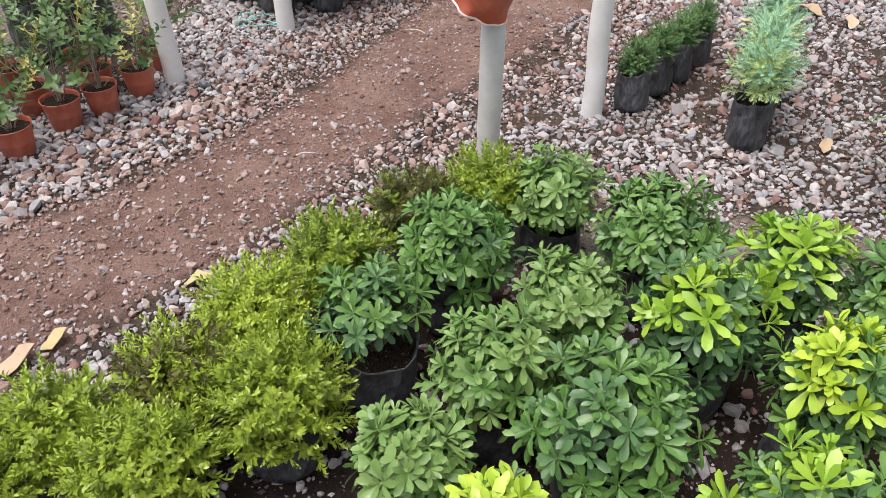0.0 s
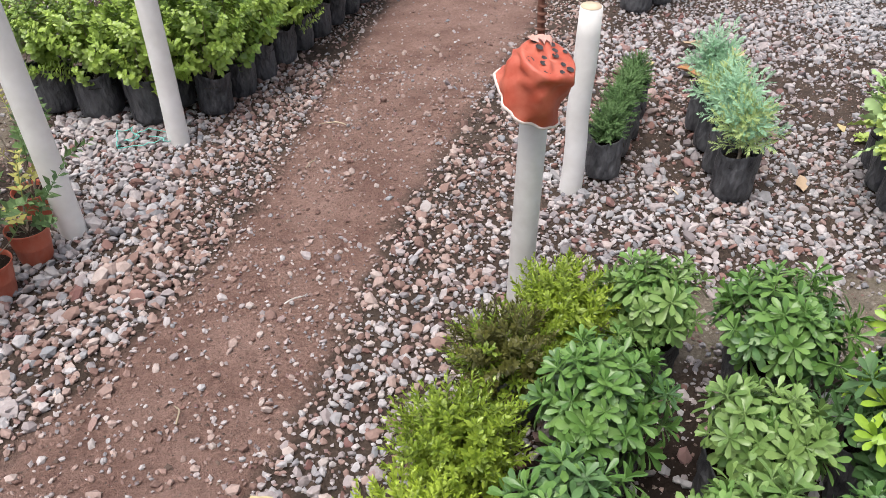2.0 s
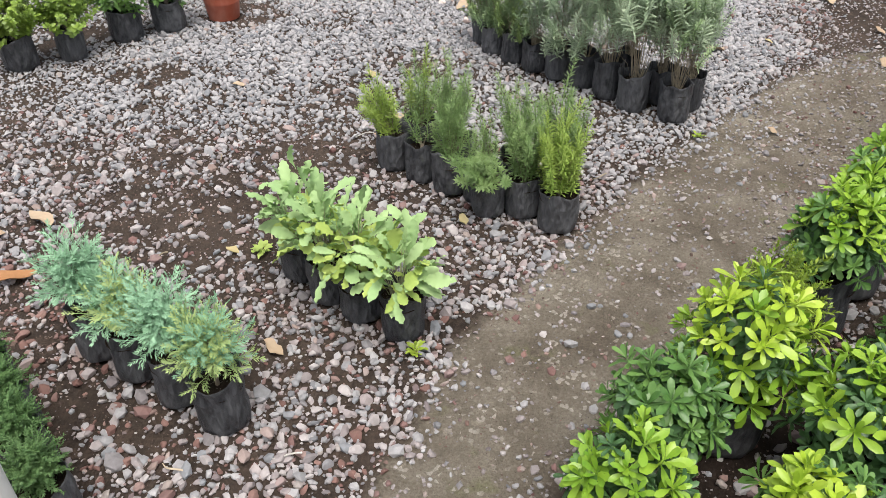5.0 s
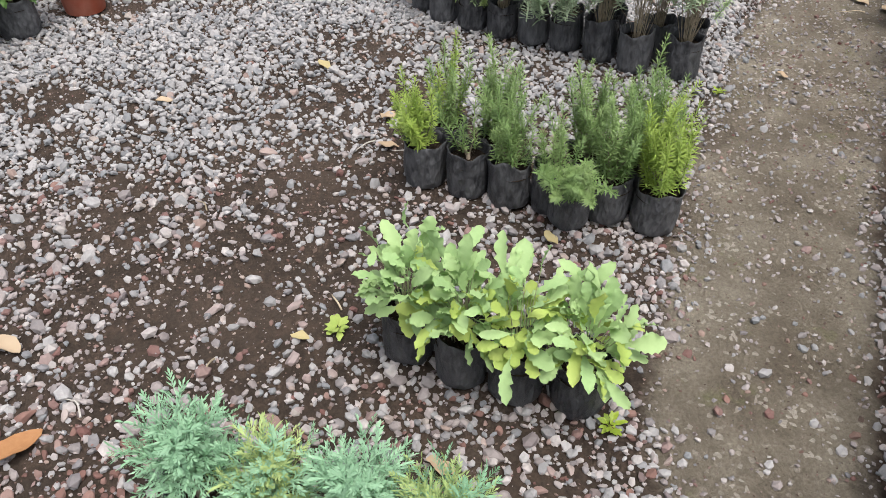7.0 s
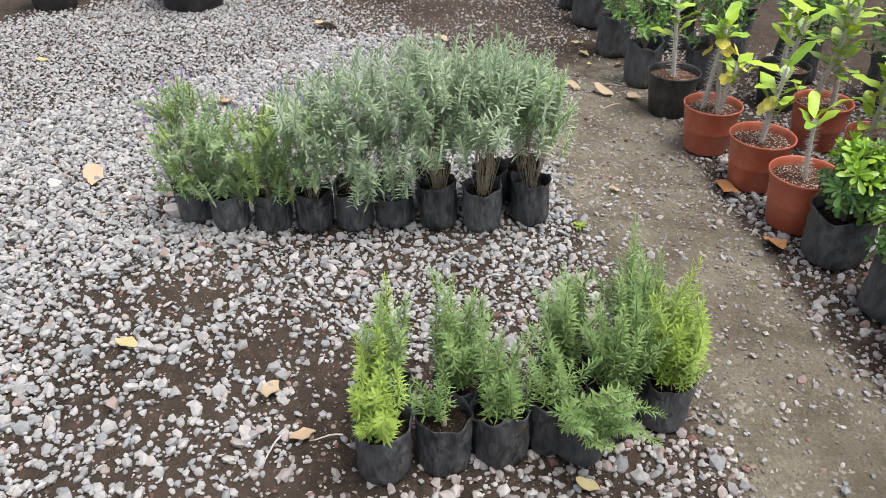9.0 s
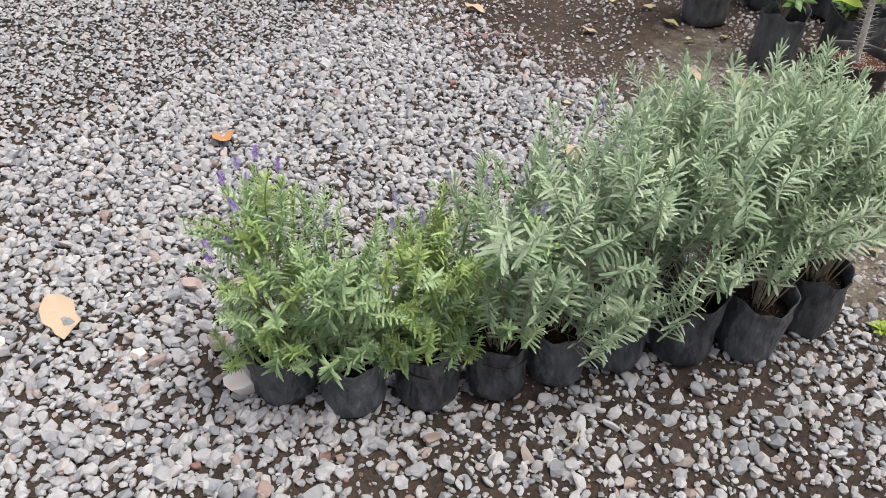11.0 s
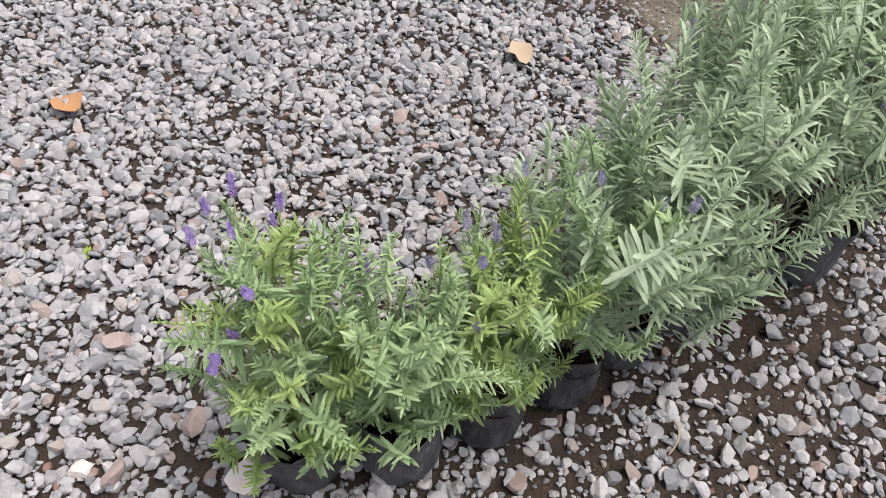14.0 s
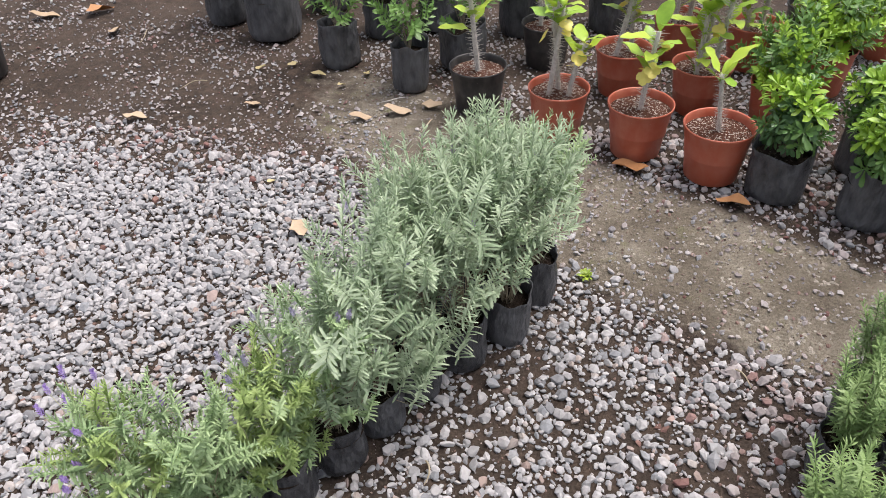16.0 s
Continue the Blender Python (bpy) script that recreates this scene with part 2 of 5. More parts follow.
def mesh(name, verts, faces, mat, smooth=True):
    me = bpy.data.meshes.new(name)
    me.from_pydata([tuple(v) for v in verts], [], faces)
    me.materials.append(M[mat])
    if smooth:
        me.polygons.foreach_set("use_smooth", [True] * len(me.polygons))
    else:
        me.shade_flat()
    me.update()
    SHAPE_OF[me.name] = (np.array([tuple(v) for v in verts]), faces)
    return me


def put(name, me, parent=None, m=None, label=""):
    ob = new(name, me)
    ob.parent = parent
    if m is not None:
        ob.matrix_basis = m
    return tagged(ob, label=label)


def thing(name, x, y, label, category, group="", turn=0.0, z=0.0):
    ob = new(name)
    ob.empty_display_size = 0.05
    ob.matrix_basis = pose(x, y, z, 0, 0, turn)
    return tagged(ob, label, category, group)


def orient(p, d, roll=0.0, s=1.0):
    q = Vector(d).normalized().to_track_quat("Z", "Y").to_matrix().to_4x4()
    return Matrix.Translation(p) @ q @ Matrix.Rotation(roll, 4, "Z") @ Matrix.Diagonal((s, s, s, 1))


def joined(name, pieces, mat):
    """One mesh out of many placed copies of small ones."""
    V, F, n = [], [], 0
    for me, m in pieces:
        v, f = SHAPE_OF[me.name]
        a = np.array(m)
        V.append(v @ a[:3, :3].T + a[:3, 3])
        F += [tuple(i + n for i in q) for q in f]
        n += len(v)
    return mesh(name, np.concatenate(V), F, mat)


def frame_of(d):
    d = d / np.linalg.norm(d)
    a = np.array((0, 0, 1.0)) if abs(d[2]) < 0.9 else np.array((1.0, 0, 0))
    u = np.cross(a, d)
    u /= np.linalg.norm(u)
    return d, u, np.cross(d, u)


KITE = "kite"
SLIM = ((0.0, 0.0), (0.5, 1.0), (1.0, 0.0))


def add_leaf(V, F, base, d, up, length, width, droop=0.2, fold=0.12, shape=((0.0, 0.1), (0.35, 0.62), (0.72, 1.0), (1.0, 0.0))):
    """A leaf blade with a midrib: stations along its length with the share of the width there."""
    d = d / np.linalg.norm(d)
    side = np.cross(d, up)
    side /= np.linalg.norm(side) + 1e-9
    n = np.cross(side, d)
    if shape == KITE:
        c, h, k = base + d * (length * 0.55) - n * (droop * length * 0.15), side * (width * 0.5), len(V)
        V.extend((base, c - h, base + d * length - n * (droop * length), c + h))
        F.extend(((k, k + 3, k + 2, k + 1),))
        return
    rows = []
    for s, w in shape:
        c = base + d * (length * s) - n * (droop * length * s * s)
        if w <= 0.02:
            rows.append((len(V),))
            V.append(c)
        else:
            h = side * (width * 0.5 * w)
            k = len(V)
            V.extend((c - h + n * (fold * width * w), c, c + h + n * (fold * width * w)))
            rows.append((k, k + 1, k + 2))
    for a, b in zip(rows, rows[1:]):
        if len(a) == 3 and len(b) == 3:
            F.append((a[0], a[1], b[1], b[0]))
            F.append((a[1], a[2], b[2], b[1]))
        elif len(a) == 3:
            F.append((a[0], a[1], b[0]))
            F.append((a[1], a[2], b[0]))
        else:
            F.append((a[0], b[1], b[0]))
            F.append((a[0], b[2], b[1]))


def add_tube(V, F, pts, radii, sides=5, cap=True):
    rings = []
    for i, p in enumerate(pts):
        p = np.array(p, float)
        t = np.array(pts[min(i + 1, len(pts) - 1)], float) - np.array(pts[max(i - 1, 0)], float)
        _, u, v = frame_of(t)
        k = len(V)
        for j in range(sides):
            a = TAU * j / sides
            V.append(p + (u * math.cos(a) + v * math.sin(a)) * radii[i])
        rings.append(k)
    for a, b in zip(rings, rings[1:]):
        for j in range(sides):
            F.append((a + j, a + (j + 1) % sides, b + (j + 1) % sides, b + j))
    if cap:
        F.append(tuple(range(rings[-1], rings[-1] + sides)))


def revolve(profile, sides=28, wobble=0.0, seed=0, square=0.0, sag=0.0):
    """A vessel from (radius, height) rings, its wall uneven like thin film when wobble is set."""
    V, F = [], []
    for i, (r, z) in enumerate(profile):
        for j in range(sides):
            a = TAU * j / sides
            c, s = math.cos(a), math.sin(a)
            k = 1 + square * (1 / max(abs(c), abs(s)) - 1.15)
            q = noise.noise(Vector((c * 1.7, s * 1.7, z * 2.2 + seed * 7.3))) + 0.5 * noise.noise(Vector((c * 4.5, s * 4.5, z * 4 + seed * 3.1)))
            zz = z + sag * noise.noise(Vector((c * 1.5, s * 1.5, seed * 5.7))) * (z > 0.7)
            V.append((r * k * (1 + wobble * q) * c, r * k * (1 + wobble * q) * s, zz))
        if i:
            for j in range(sides):
                a, b = (i - 1) * sides + j, (i - 1) * sides + (j + 1) % sides
                F.append((a, b, b + sides, a + sides))
    F.append(tuple(reversed(range(sides))))
    return V, F


def soil_disc(name, mat, seed):
    V, F = [(0, 0, 0.1)], []
    n = 22
    for i, r in enumerate((0.3, 0.62, 1.0)):
        for j in range(n):
            a = TAU * j / n
            V.append((r * math.cos(a), r * math.sin(a), 0.05 * noise.noise(Vector((math.cos(a) * r * 3, math.sin(a) * r * 3, seed))) + 0.08 * (1 - r)))
    F += [(0, 1 + j, 1 + (j + 1) % n) for j in range(n)]
    for i in range(2):
        F += [(1 + i * n + j, 1 + (i + 1) * n + j, 1 + (i + 1) * n + (j + 1) % n, 1 + i * n + (j + 1) % n) for j in range(n)]
    return mesh(name, V, F, mat)


BAGS = []
for i in range(6):
    prof = [(0.8, 0.0), (0.93, 0.04), (0.98, 0.16), (1.0, 0.34), (0.98, 0.5), (1.0, 0.66), (0.97, 0.82), (0.99, 0.92), (1.02, 1.0), (0.985, 1.0), (0.94, 0.92), (0.93, 0.8)]
    v, f = revolve(prof, 32, 0.1, i + 1, 0.14, 0.15)
    BAGS.append(mesh("bag", v, f, "bag"))
SOILS = [soil_disc("soil", "soil", i * 3.7) for i in range(3)]
GRITS = [soil_disc("soil", "grit", i * 3.7) for i in range(3)]
POT_PROFILE = [(0.72, 0.0), (0.75, 0.02), (0.84, 0.45), (0.855, 0.46), (0.86, 0.5), (0.905, 0.74), (0.92, 0.76), (0.925, 0.86), (0.955, 0.88), (0.965, 0.94), (1.0, 0.955), (1.005, 0.99), (0.985, 1.0), (0.95, 0.98), (0.93, 0.9), (0.9, 0.76)]
POTS = {}
for key in ("terracotta", "black_pot"):
    v, f = revolve(POT_PROFILE, 40, 0.004, 3)
    POTS[key] = mesh("pot_body", v, f, key)


def add_bag(parent, w, h, soil="soil"):
    i = R.randrange(6)
    lean = pose(0, 0, 0, R.uniform(-3, 3), R.uniform(-3, 3), R.uniform(0, 360))
    put("bag", BAGS[i], parent, lean @ Matrix.Diagonal((w / 2, w / 2, h, 1)), "black polythene grow bag, dusty and creased")
    put("soil", R.choice(SOILS if soil == "soil" else GRITS), parent, Matrix.Translation((0, 0, h * 0.74)) @ Matrix.Diagonal((w * 0.475, w * 0.475, 0.05, 1)), "dark potting soil")


def add_pot(parent, w, h, key, soil="grit"):
    put("pot", POTS[key], parent, Matrix.Rotation(R.uniform(0, 6), 4, "Z") @ Matrix.Diagonal((w / 2, w / 2, h, 1)), "round plastic nursery pot with a rolled rim")
    put("soil", R.choice(GRITS if soil == "grit" else SOILS), parent, Matrix.Translation((0, 0, h * 0.84)) @ Matrix.Diagonal((w * 0.463, w * 0.463, 0.06, 1)), "gritty reddish potting mix")


def dome(n, lo=-0.2, jitter=0.12, rnd=R):
    """Directions spread evenly over a dome."""
    out = []
    turn = rnd.uniform(0, TAU)
    for i in range(n):
        z = 1 - (i + 0.5) / n * (1 - lo)
        r = math.sqrt(max(0.0, 1 - z * z))
        a = turn + i * 2.39996
        out.append(Vector((r * math.cos(a) + rnd.gauss(0, jitter), r * math.sin(a) + rnd.gauss(0, jitter), z + rnd.gauss(0, jitter))))
    return out


def rosette(mat, seed, n=11, length=0.045, width=0.0165, rise=(72, 4)):
    """A whorl of blunt glossy leaves round a shoot tip."""
    r = random.Random(seed)
    V, F = [], []
    add_tube(V, F, [(0, 0, -0.05), (0, 0, 0.0)], [0.0022, 0.0018], 4)
    for i in range(n):
        s = i / (n - 1)
        a = i * 2.39996 + r.uniform(-0.2, 0.2)
        e = radians(rise[1] + (rise[0] - rise[1]) * s ** 1.6 + r.uniform(-9, 9))
        d = np.array((math.cos(a) * math.cos(e), math.sin(a) * math.cos(e), math.sin(e)))
        k = r.uniform(0.82, 1.12) * (1.0 - 0.42 * s)
        add_leaf(V, F, np.array((0, 0, -0.012 + 0.014 * s)) + d * 0.003, d, np.array((0, 0, 1.0)) + d * 0.01, length * k, width * k, r.uniform(0.02, 0.3), r.uniform(0.06, 0.2),
                 ((0.0, 0.12), (0.3, 0.45), (0.62, 0.92), (0.86, 0.85), (1.0, 0.0)))
    return mesh("leaf_rosette", V, F, mat)


ROSETTES = {k: [rosette(k, 10 + i, n=12 + i) for i in range(3)] for k in ("bright", "yellow", "mid", "dark", "pale")}
for k in ("bright", "yellow"):
    ROSETTES[k] = [rosette(k, 20 + i, 10 + i, 0.052, 0.0185, (80, 22)) for i in range(3)]


def sprig(name, mat, seed, length, n, leaf, width, low=70, high=25, start=0.0, pairs=1, lean=0.15, stem=0.0014, shape=((0.0, 0.25), (0.4, 1.0), (0.8, 0.7), (1.0, 0.0)), droop=0.15, taper=0.45):
    """A shoot along z with leaves set round it, steep at its tip."""
    r = random.Random(seed)
    V, F = [], []
    ax, ay = r.uniform(-lean, lean), r.uniform(-lean, lean)

    def at(s):
        return np.array((ax * length * s * s, ay * length * s * s, length * s))

    add_tube(V, F, [at(s) for s in (0, 0.35, 0.7, 1.0)], [stem, stem * 0.9, stem * 0.7, stem * 0.3], 4)
    for i in range(n):
        s = start + (1 - start) * (i + 0.5) / n
        a0 = i * 2.39996 if pairs == 1 else i * 1.5708 + r.uniform(-0.15, 0.15)
        for q in range(pairs):
            a = a0 + q * TAU / pairs + r.uniform(-0.2, 0.2)
            e = radians(90 - (low + (high - low) * s ** 1.5) + r.uniform(-17, 17))
            d = np.array((math.cos(a) * math.cos(e), math.sin(a) * math.cos(e), math.sin(e)))
            k = r.uniform(0.75, 1.15) * (1 - taper * s ** 3)
            add_leaf(V, F, at(s), d, np.array((0, 0, 1.0)) + d * 0.01, leaf * k, width * k, droop * r.uniform(-0.3, 1.6), 0.12, shape)
    return mesh(name, V, F, mat)


SPRIGS = {}
ROUND = ((0.0, 0.2), (0.45, 1.0), (0.8, 0.75), (1.0, 0.0))
TOOTHED = [(i / 11, (0.35 + 0.65 * math.sin(math.pi * min(1, 0.12 + i / 12.5))) * (1.0 if i % 2 else 0.7)) for i in range(11)] + [(1.0, 0.0)]
for k in ("box", "box_brown"):
    SPRIGS[k] = [sprig("twig", k, 30 + i, 0.075, 10, 0.019, 0.0072, 64, 28, 0.1, 3, 0.4, 0.0009, KITE) for i in range(4)]
for k in ("lav_green", "lav_yellow"):
    SPRIGS[k] = [sprig("shoot", k, 40 + i, 0.08 + 0.01 * i, 12, 0.0265, 0.0058, 76, 14, 0.0, 4, 0.4, 0.0017, TOOTHED, 0.4, 0.5) for i in range(4)]
SPRIGS["lav_grey"] = [sprig("shoot", "lav_grey", 45 + i, 0.11 + 0.014 * i, 11, 0.038, 0.0058, 74, 18, 0.0, 4, 0.25, 0.0016, ((0.0, 0.5), (0.3, 0.85), (0.6, 1.0), (0.88, 0.8), (1.0, 0.0)), 0.26) for i in range(4)]
for k in ("rosemary", "rosemary_young"):
    SPRIGS[k] = [sprig("shoot", k, 50 + i, 0.12 + 0.01 * i, 15, 0.027, 0.0046, 76, 34, 0.0, 5, 0.22, 0.0018, KITE) for i in range(4)]
SPRIGS["thyme"] = [sprig("shoot", "thyme", 60 + i, 0.07, 16, 0.012, 0.0046, 66, 30, 0.0, 3, 0.4, 0.0009, KITE) for i in range(4)]
SPRIGS["rose"] = [sprig("leafy_twig", "rose", 70 + i, 0.13, 9, 0.034, 0.019, 72, 40, 0.1, 2, 0.35, 0.0014, SLIM) for i in range(3)]
SPRIGS["rose_yellow"] = [sprig("leafy_twig", "rose_yellow", 75 + i, 0.12, 7, 0.03, 0.016, 72, 40, 0.1, 2, 0.35, 0.0014, SLIM) for i in range(2)]
SPRIGS["hedge"] = [sprig("leafy_twig", "hedge", 80 + i, 0.15, 12, 0.027, 0.0175, 80, 45, 0.05, 3, 0.4, 0.0014, ROUND, 0.3) for i in range(3)]
SPRIGS["lime"] = [sprig("leafy_twig", "bright", 87 + i, 0.14, 9, 0.045, 0.019, 66, 30, 0.05, 2, 0.3, 0.0015, SLIM) for i in range(3)]
SPRIGS["shrub"] = [sprig("leafy_twig", "mid", 85 + i, 0.14, 9, 0.045, 0.019, 70, 35, 0.05, 2, 0.3, 0.0015, SLIM) for i in range(3)]


def feather(mat, seed):
    """A soft shoot of finely cut leaves."""
    r = random.Random(seed)
    V, F = [], []
    L = 0.1
    add_tube(V, F, [(0, 0, 0), (0, 0, L)], [0.0013, 0.0006], 4)
    for i in range(12):
        s = 0.1 + 0.9 * i / 12
        a = i * 2.39996
        e = radians(20 + 45 * s)
        d = np.array((math.cos(a) * math.cos(e), math.sin(a) * math.cos(e), math.sin(e)))
        base = np.array((0, 0, L * s))
        side = np.cross(d, (0, 0, 1.0))
        for q, k in ((0.35, -1), (0.35, 1), (0.6, -1), (0.6, 1), (0.82, -1), (0.82, 1), (0.95, 0)):
            p = base + d * 0.036 * q
            dd = d * 0.8 + side * k * 0.8 + np.array((0, 0, r.uniform(-0.2, 0.3)))
            add_leaf(V, F, p, dd, np.array((0, 0, 1.0)) + d * 0.1, r.uniform(0.01, 0.018), 0.0044, 0.1, 0.05, KITE)
        add_leaf(V, F, base, d, np.array((0, 0, 1.0)), 0.036, 0.0018, 0.05, 0.05, ((0.0, 1.0), (1.0, 0.5)))
    return mesh("feathery_shoot", V, F, mat)


for k in ("art_blue", "art_yellow"):
    SPRIGS[k] = [feather(k, 90 + i) for i in range(3)]


def broad(mat, seed, length=0.064, width=0.031):
    """One broad sage leaf on its stalk, with a crinkled blade."""
    r = random.Random(seed)
    V, F = [], []
    add_tube(V, F, [(0, 0, 0), (0.012, 0, 0.002)], [0.0012, 0.001], 4)
    st = [(0.0, 0.12), (0.12, 0.4), (0.28, 0.75), (0.45, 0.97), (0.62, 1.0), (0.78, 0.82), (0.92, 0.45), (1.0, 0.0)]
    add_leaf(V, F, np.array((0.012, 0, 0.002)), np.array((1.0, 0, 0.12)), np.array((0, 0, 1.0)), length, width, r.uniform(0.1, 0.35), 0.14, st)
    V = [np.array((v[0], v[1] * (1 + 0.14 * math.sin(v[0] * 300 + seed * 2)) + 0.004 * math.sin(v[0] * 45 + seed), v[2] + 0.004 * math.sin(v[0] * 110 + seed * 3) * np.sign(v[1]) + 0.0026 * math.sin(v[0] * 420 + seed) * (abs(v[1]) > 0.003))) for v in map(np.array, V)]
    return mesh("leaf", V, F, mat)




def sage_leaf(mat, seed, length, width):
    """A long blunt sage leaf: narrow stalk, broad towards its tip, with a scalloped and rippled margin."""
    r = random.Random(seed)
    V, F = [], []
    add_tube(V, F, [(0, 0, 0), (0.014, 0, 0.003)], [0.0013, 0.001], 4)
    n, first, droop = 13, len(V), r.uniform(0.1, 0.4)
    for i in range(n):
        q = i / (n - 1)
        w = width * 0.5 * (0.12 + 0.88 * math.sin(math.pi * min(1.0, q * 0.93 + 0.02) ** 1.35) ** 0.8) * (1.0 + (0.13 if i % 2 else -0.1)) * (1.0 if i < n - 1 else 0.25)
        x, z = 0.012 + length * q, 0.004 + 0.2 * length * q - droop * length * q * q
        lift = 0.22 * w + 0.0022 * math.sin(i * 2.1 + seed)
        V += [np.array((x, -w, z + lift)), np.array((x, -w * 0.5, z + 0.0014 * (i % 2))), np.array((x, 0.0, z)), np.array((x, w * 0.5, z + 0.0014 * ((i + 1) % 2))), np.array((x, w, z + lift - 0.0034 * math.sin(i * 1.7 + seed)))]
    for i in range(n - 1):
        for j in range(4):
            k = first + i * 5 + j
            F.append((k, k + 1, k + 6, k + 5))
    return mesh("leaf", V, F, mat)


BROAD = {k: [sage_leaf(k, 100 + i, 0.056 + 0.006 * i, 0.034 - 0.0022 * i) for i in range(5)] for k in ("sage", "sage_yellow")}
EUPH = [broad(("bright", "yellow")[i % 2], 110 + i, 0.104, 0.047) for i in range(4)]


def flower_spike(mat, seed):
    """A lavender flower head on its thin stalk."""
    r = random.Random(seed)
    V, F = [], []
    n = 0
    for i in range(9):
        z = 0.003 * i
        w = 0.006 * math.sin(math.pi * (0.18 + 0.75 * i / 9)) + 0.0012
        for j in range(6):
            a = TAU * (j + 0.5 * (i % 2)) / 6
            d = np.array((math.cos(a), math.sin(a), 0.7))
            add_leaf(V, F, np.array((math.cos(a) * w * 0.4, math.sin(a) * w * 0.4, z)), d, np.array((0, 0, 1.0)), w * 1.25, 0.0042, 0.0, 0.2, KITE)
            n += 1
    for j in range(4):
        a = TAU * j / 4 + r.uniform(0, 0.5)
        d = np.array((math.cos(a) * 0.45, math.sin(a) * 0.45, 1))
        add_leaf(V, F, np.array((0, 0, 0.025)), d, np.array((math.cos(a + 1), math.sin(a + 1), 0.1)), 0.014, 0.008, 0.1, 0.1)
    return mesh("flower_head", V, F, mat)


SPIKES = {k: [flower_spike(k, 120 + i) for i in range(2)] for k in ("purple", "mauve")}
STALK = mesh("flower_stalk", *(lambda V, F: (add_tube(V, F, [(0, 0, 0), (0.006, 0.002, 0.05), (0.002, 0.006, 0.1)], [0.0012, 0.001, 0.0009], 5), (V, F))[1])([], []), "pale_stem")


def add_stems(parent, ends, z0, mat="wood", thick=0.0022, spread=0.25, name="branchwork", trunk=3.0, bend=0.004):
    V, F = [], []
    add_tube(V, F, [(0, 0, z0 - 0.03), (0, 0, z0 + 0.012)], [thick * trunk, thick * trunk * 0.75], 7)
    for e in ends:
        e = np.array(e)
        b = np.array((e[0] * spread * 0.4, e[1] * spread * 0.4, z0 - 0.005))
        m = b * 0.45 + e * 0.55
        m[:2] = m[:2] * 0.75 + np.array((R.uniform(-1, 1), R.uniform(-1, 1))) * bend
        add_tube(V, F, [b, m, e], [thick, thick * 0.8, thick * 0.5], 5, False)
    return tagged(put(name, mesh(name, V, F, mat), parent, None, "thin branching woody stems"), kind="stuff")


# ---- ground ----
def band(x, y, line):
    """1 inside a band given by its centre line and half widths, 0.5 on its edge, 0 away from it."""
    best = -9.0
    for (ax, ay, aw), (bx, by, bw) in zip(line, line[1:]):
        dx, dy = bx - ax, by - ay
        s = max(0.0, min(1.0, ((x - ax) * dx + (y - ay) * dy) / (dx * dx + dy * dy)))
        d = math.hypot(x - ax - s * dx, y - ay - s * dy)
        best = max(best, (aw + (bw - aw) * s - d))
    return max(0.0, min(1.0, 0.5 + best / 0.2))


PATH_LINE = [(-2.6, -0.6, 0.4), (-1.5, 0.5, 0.36), (-0.75, 1.25, 0.3), (-0.31, 1.72, 0.26), (-0.08, 1.95, 0.24), (0.14, 2.22, 0.23), (0.33, 2.52, 0.2), (0.56, 2.92, 0.22), (0.95, 3.6, 0.3), (1.3, 4.15, 0.36), (1.75, 4.95, 0.4), (2.6, 6.3, 0.42), (5, 10, 0.5)]
STRIP_LINE = [(0.9, 2.05, 0.05), (1.55, 2.0, 0.16), (1.95, 1.85, 0.22), (2.3, 1.65, 0.25), (2.75, 1.4, 0.26), (3.2, 1.12, 0.28), (3.65, 0.8, 0.3), (4.15, 0.42, 0.32), (4.8, 0.12, 0.4), (5.6, -0.1, 0.5), (7, -0.2, 0.55)]


BARE_LINE = [(-2.2, 3.4, 0.5), (-1.3, 3.5, 0.45), (-0.62, 3.45, 0.22), (-0.6, 4.1, 0.3)]


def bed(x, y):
    """1 under the shrubs and the southern pots, where the ground is bare; under the shrubs its dark soil colour also
    carries their shade.
    """
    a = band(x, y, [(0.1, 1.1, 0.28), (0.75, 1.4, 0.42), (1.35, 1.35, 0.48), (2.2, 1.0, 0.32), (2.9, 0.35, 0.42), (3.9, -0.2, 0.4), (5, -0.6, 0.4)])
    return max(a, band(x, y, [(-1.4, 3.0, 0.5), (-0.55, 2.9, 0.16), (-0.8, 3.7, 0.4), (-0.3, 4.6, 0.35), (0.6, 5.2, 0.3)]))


def clump(x, y, f, seed):
    return 0.5 + 0.5 * noise.noise(Vector((x * f, y * f, seed)))


def axis(lo, hi, step, far):
    core = list(np.arange(lo, hi + 1e-6, step))
    out, d = [], step
    while d < far:
        d *= 1.6
        out.append(d)
    return [lo - d for d in reversed(out)] + core + [hi + d for d in out]


def ground_height(x, y):
    n = 0.012 * noise.noise(Vector((x * 1.6, y * 1.6, 2.0))) + 0.006 * noise.noise(Vector((x * 6, y * 6, 4.0)))
    return n - 0.006


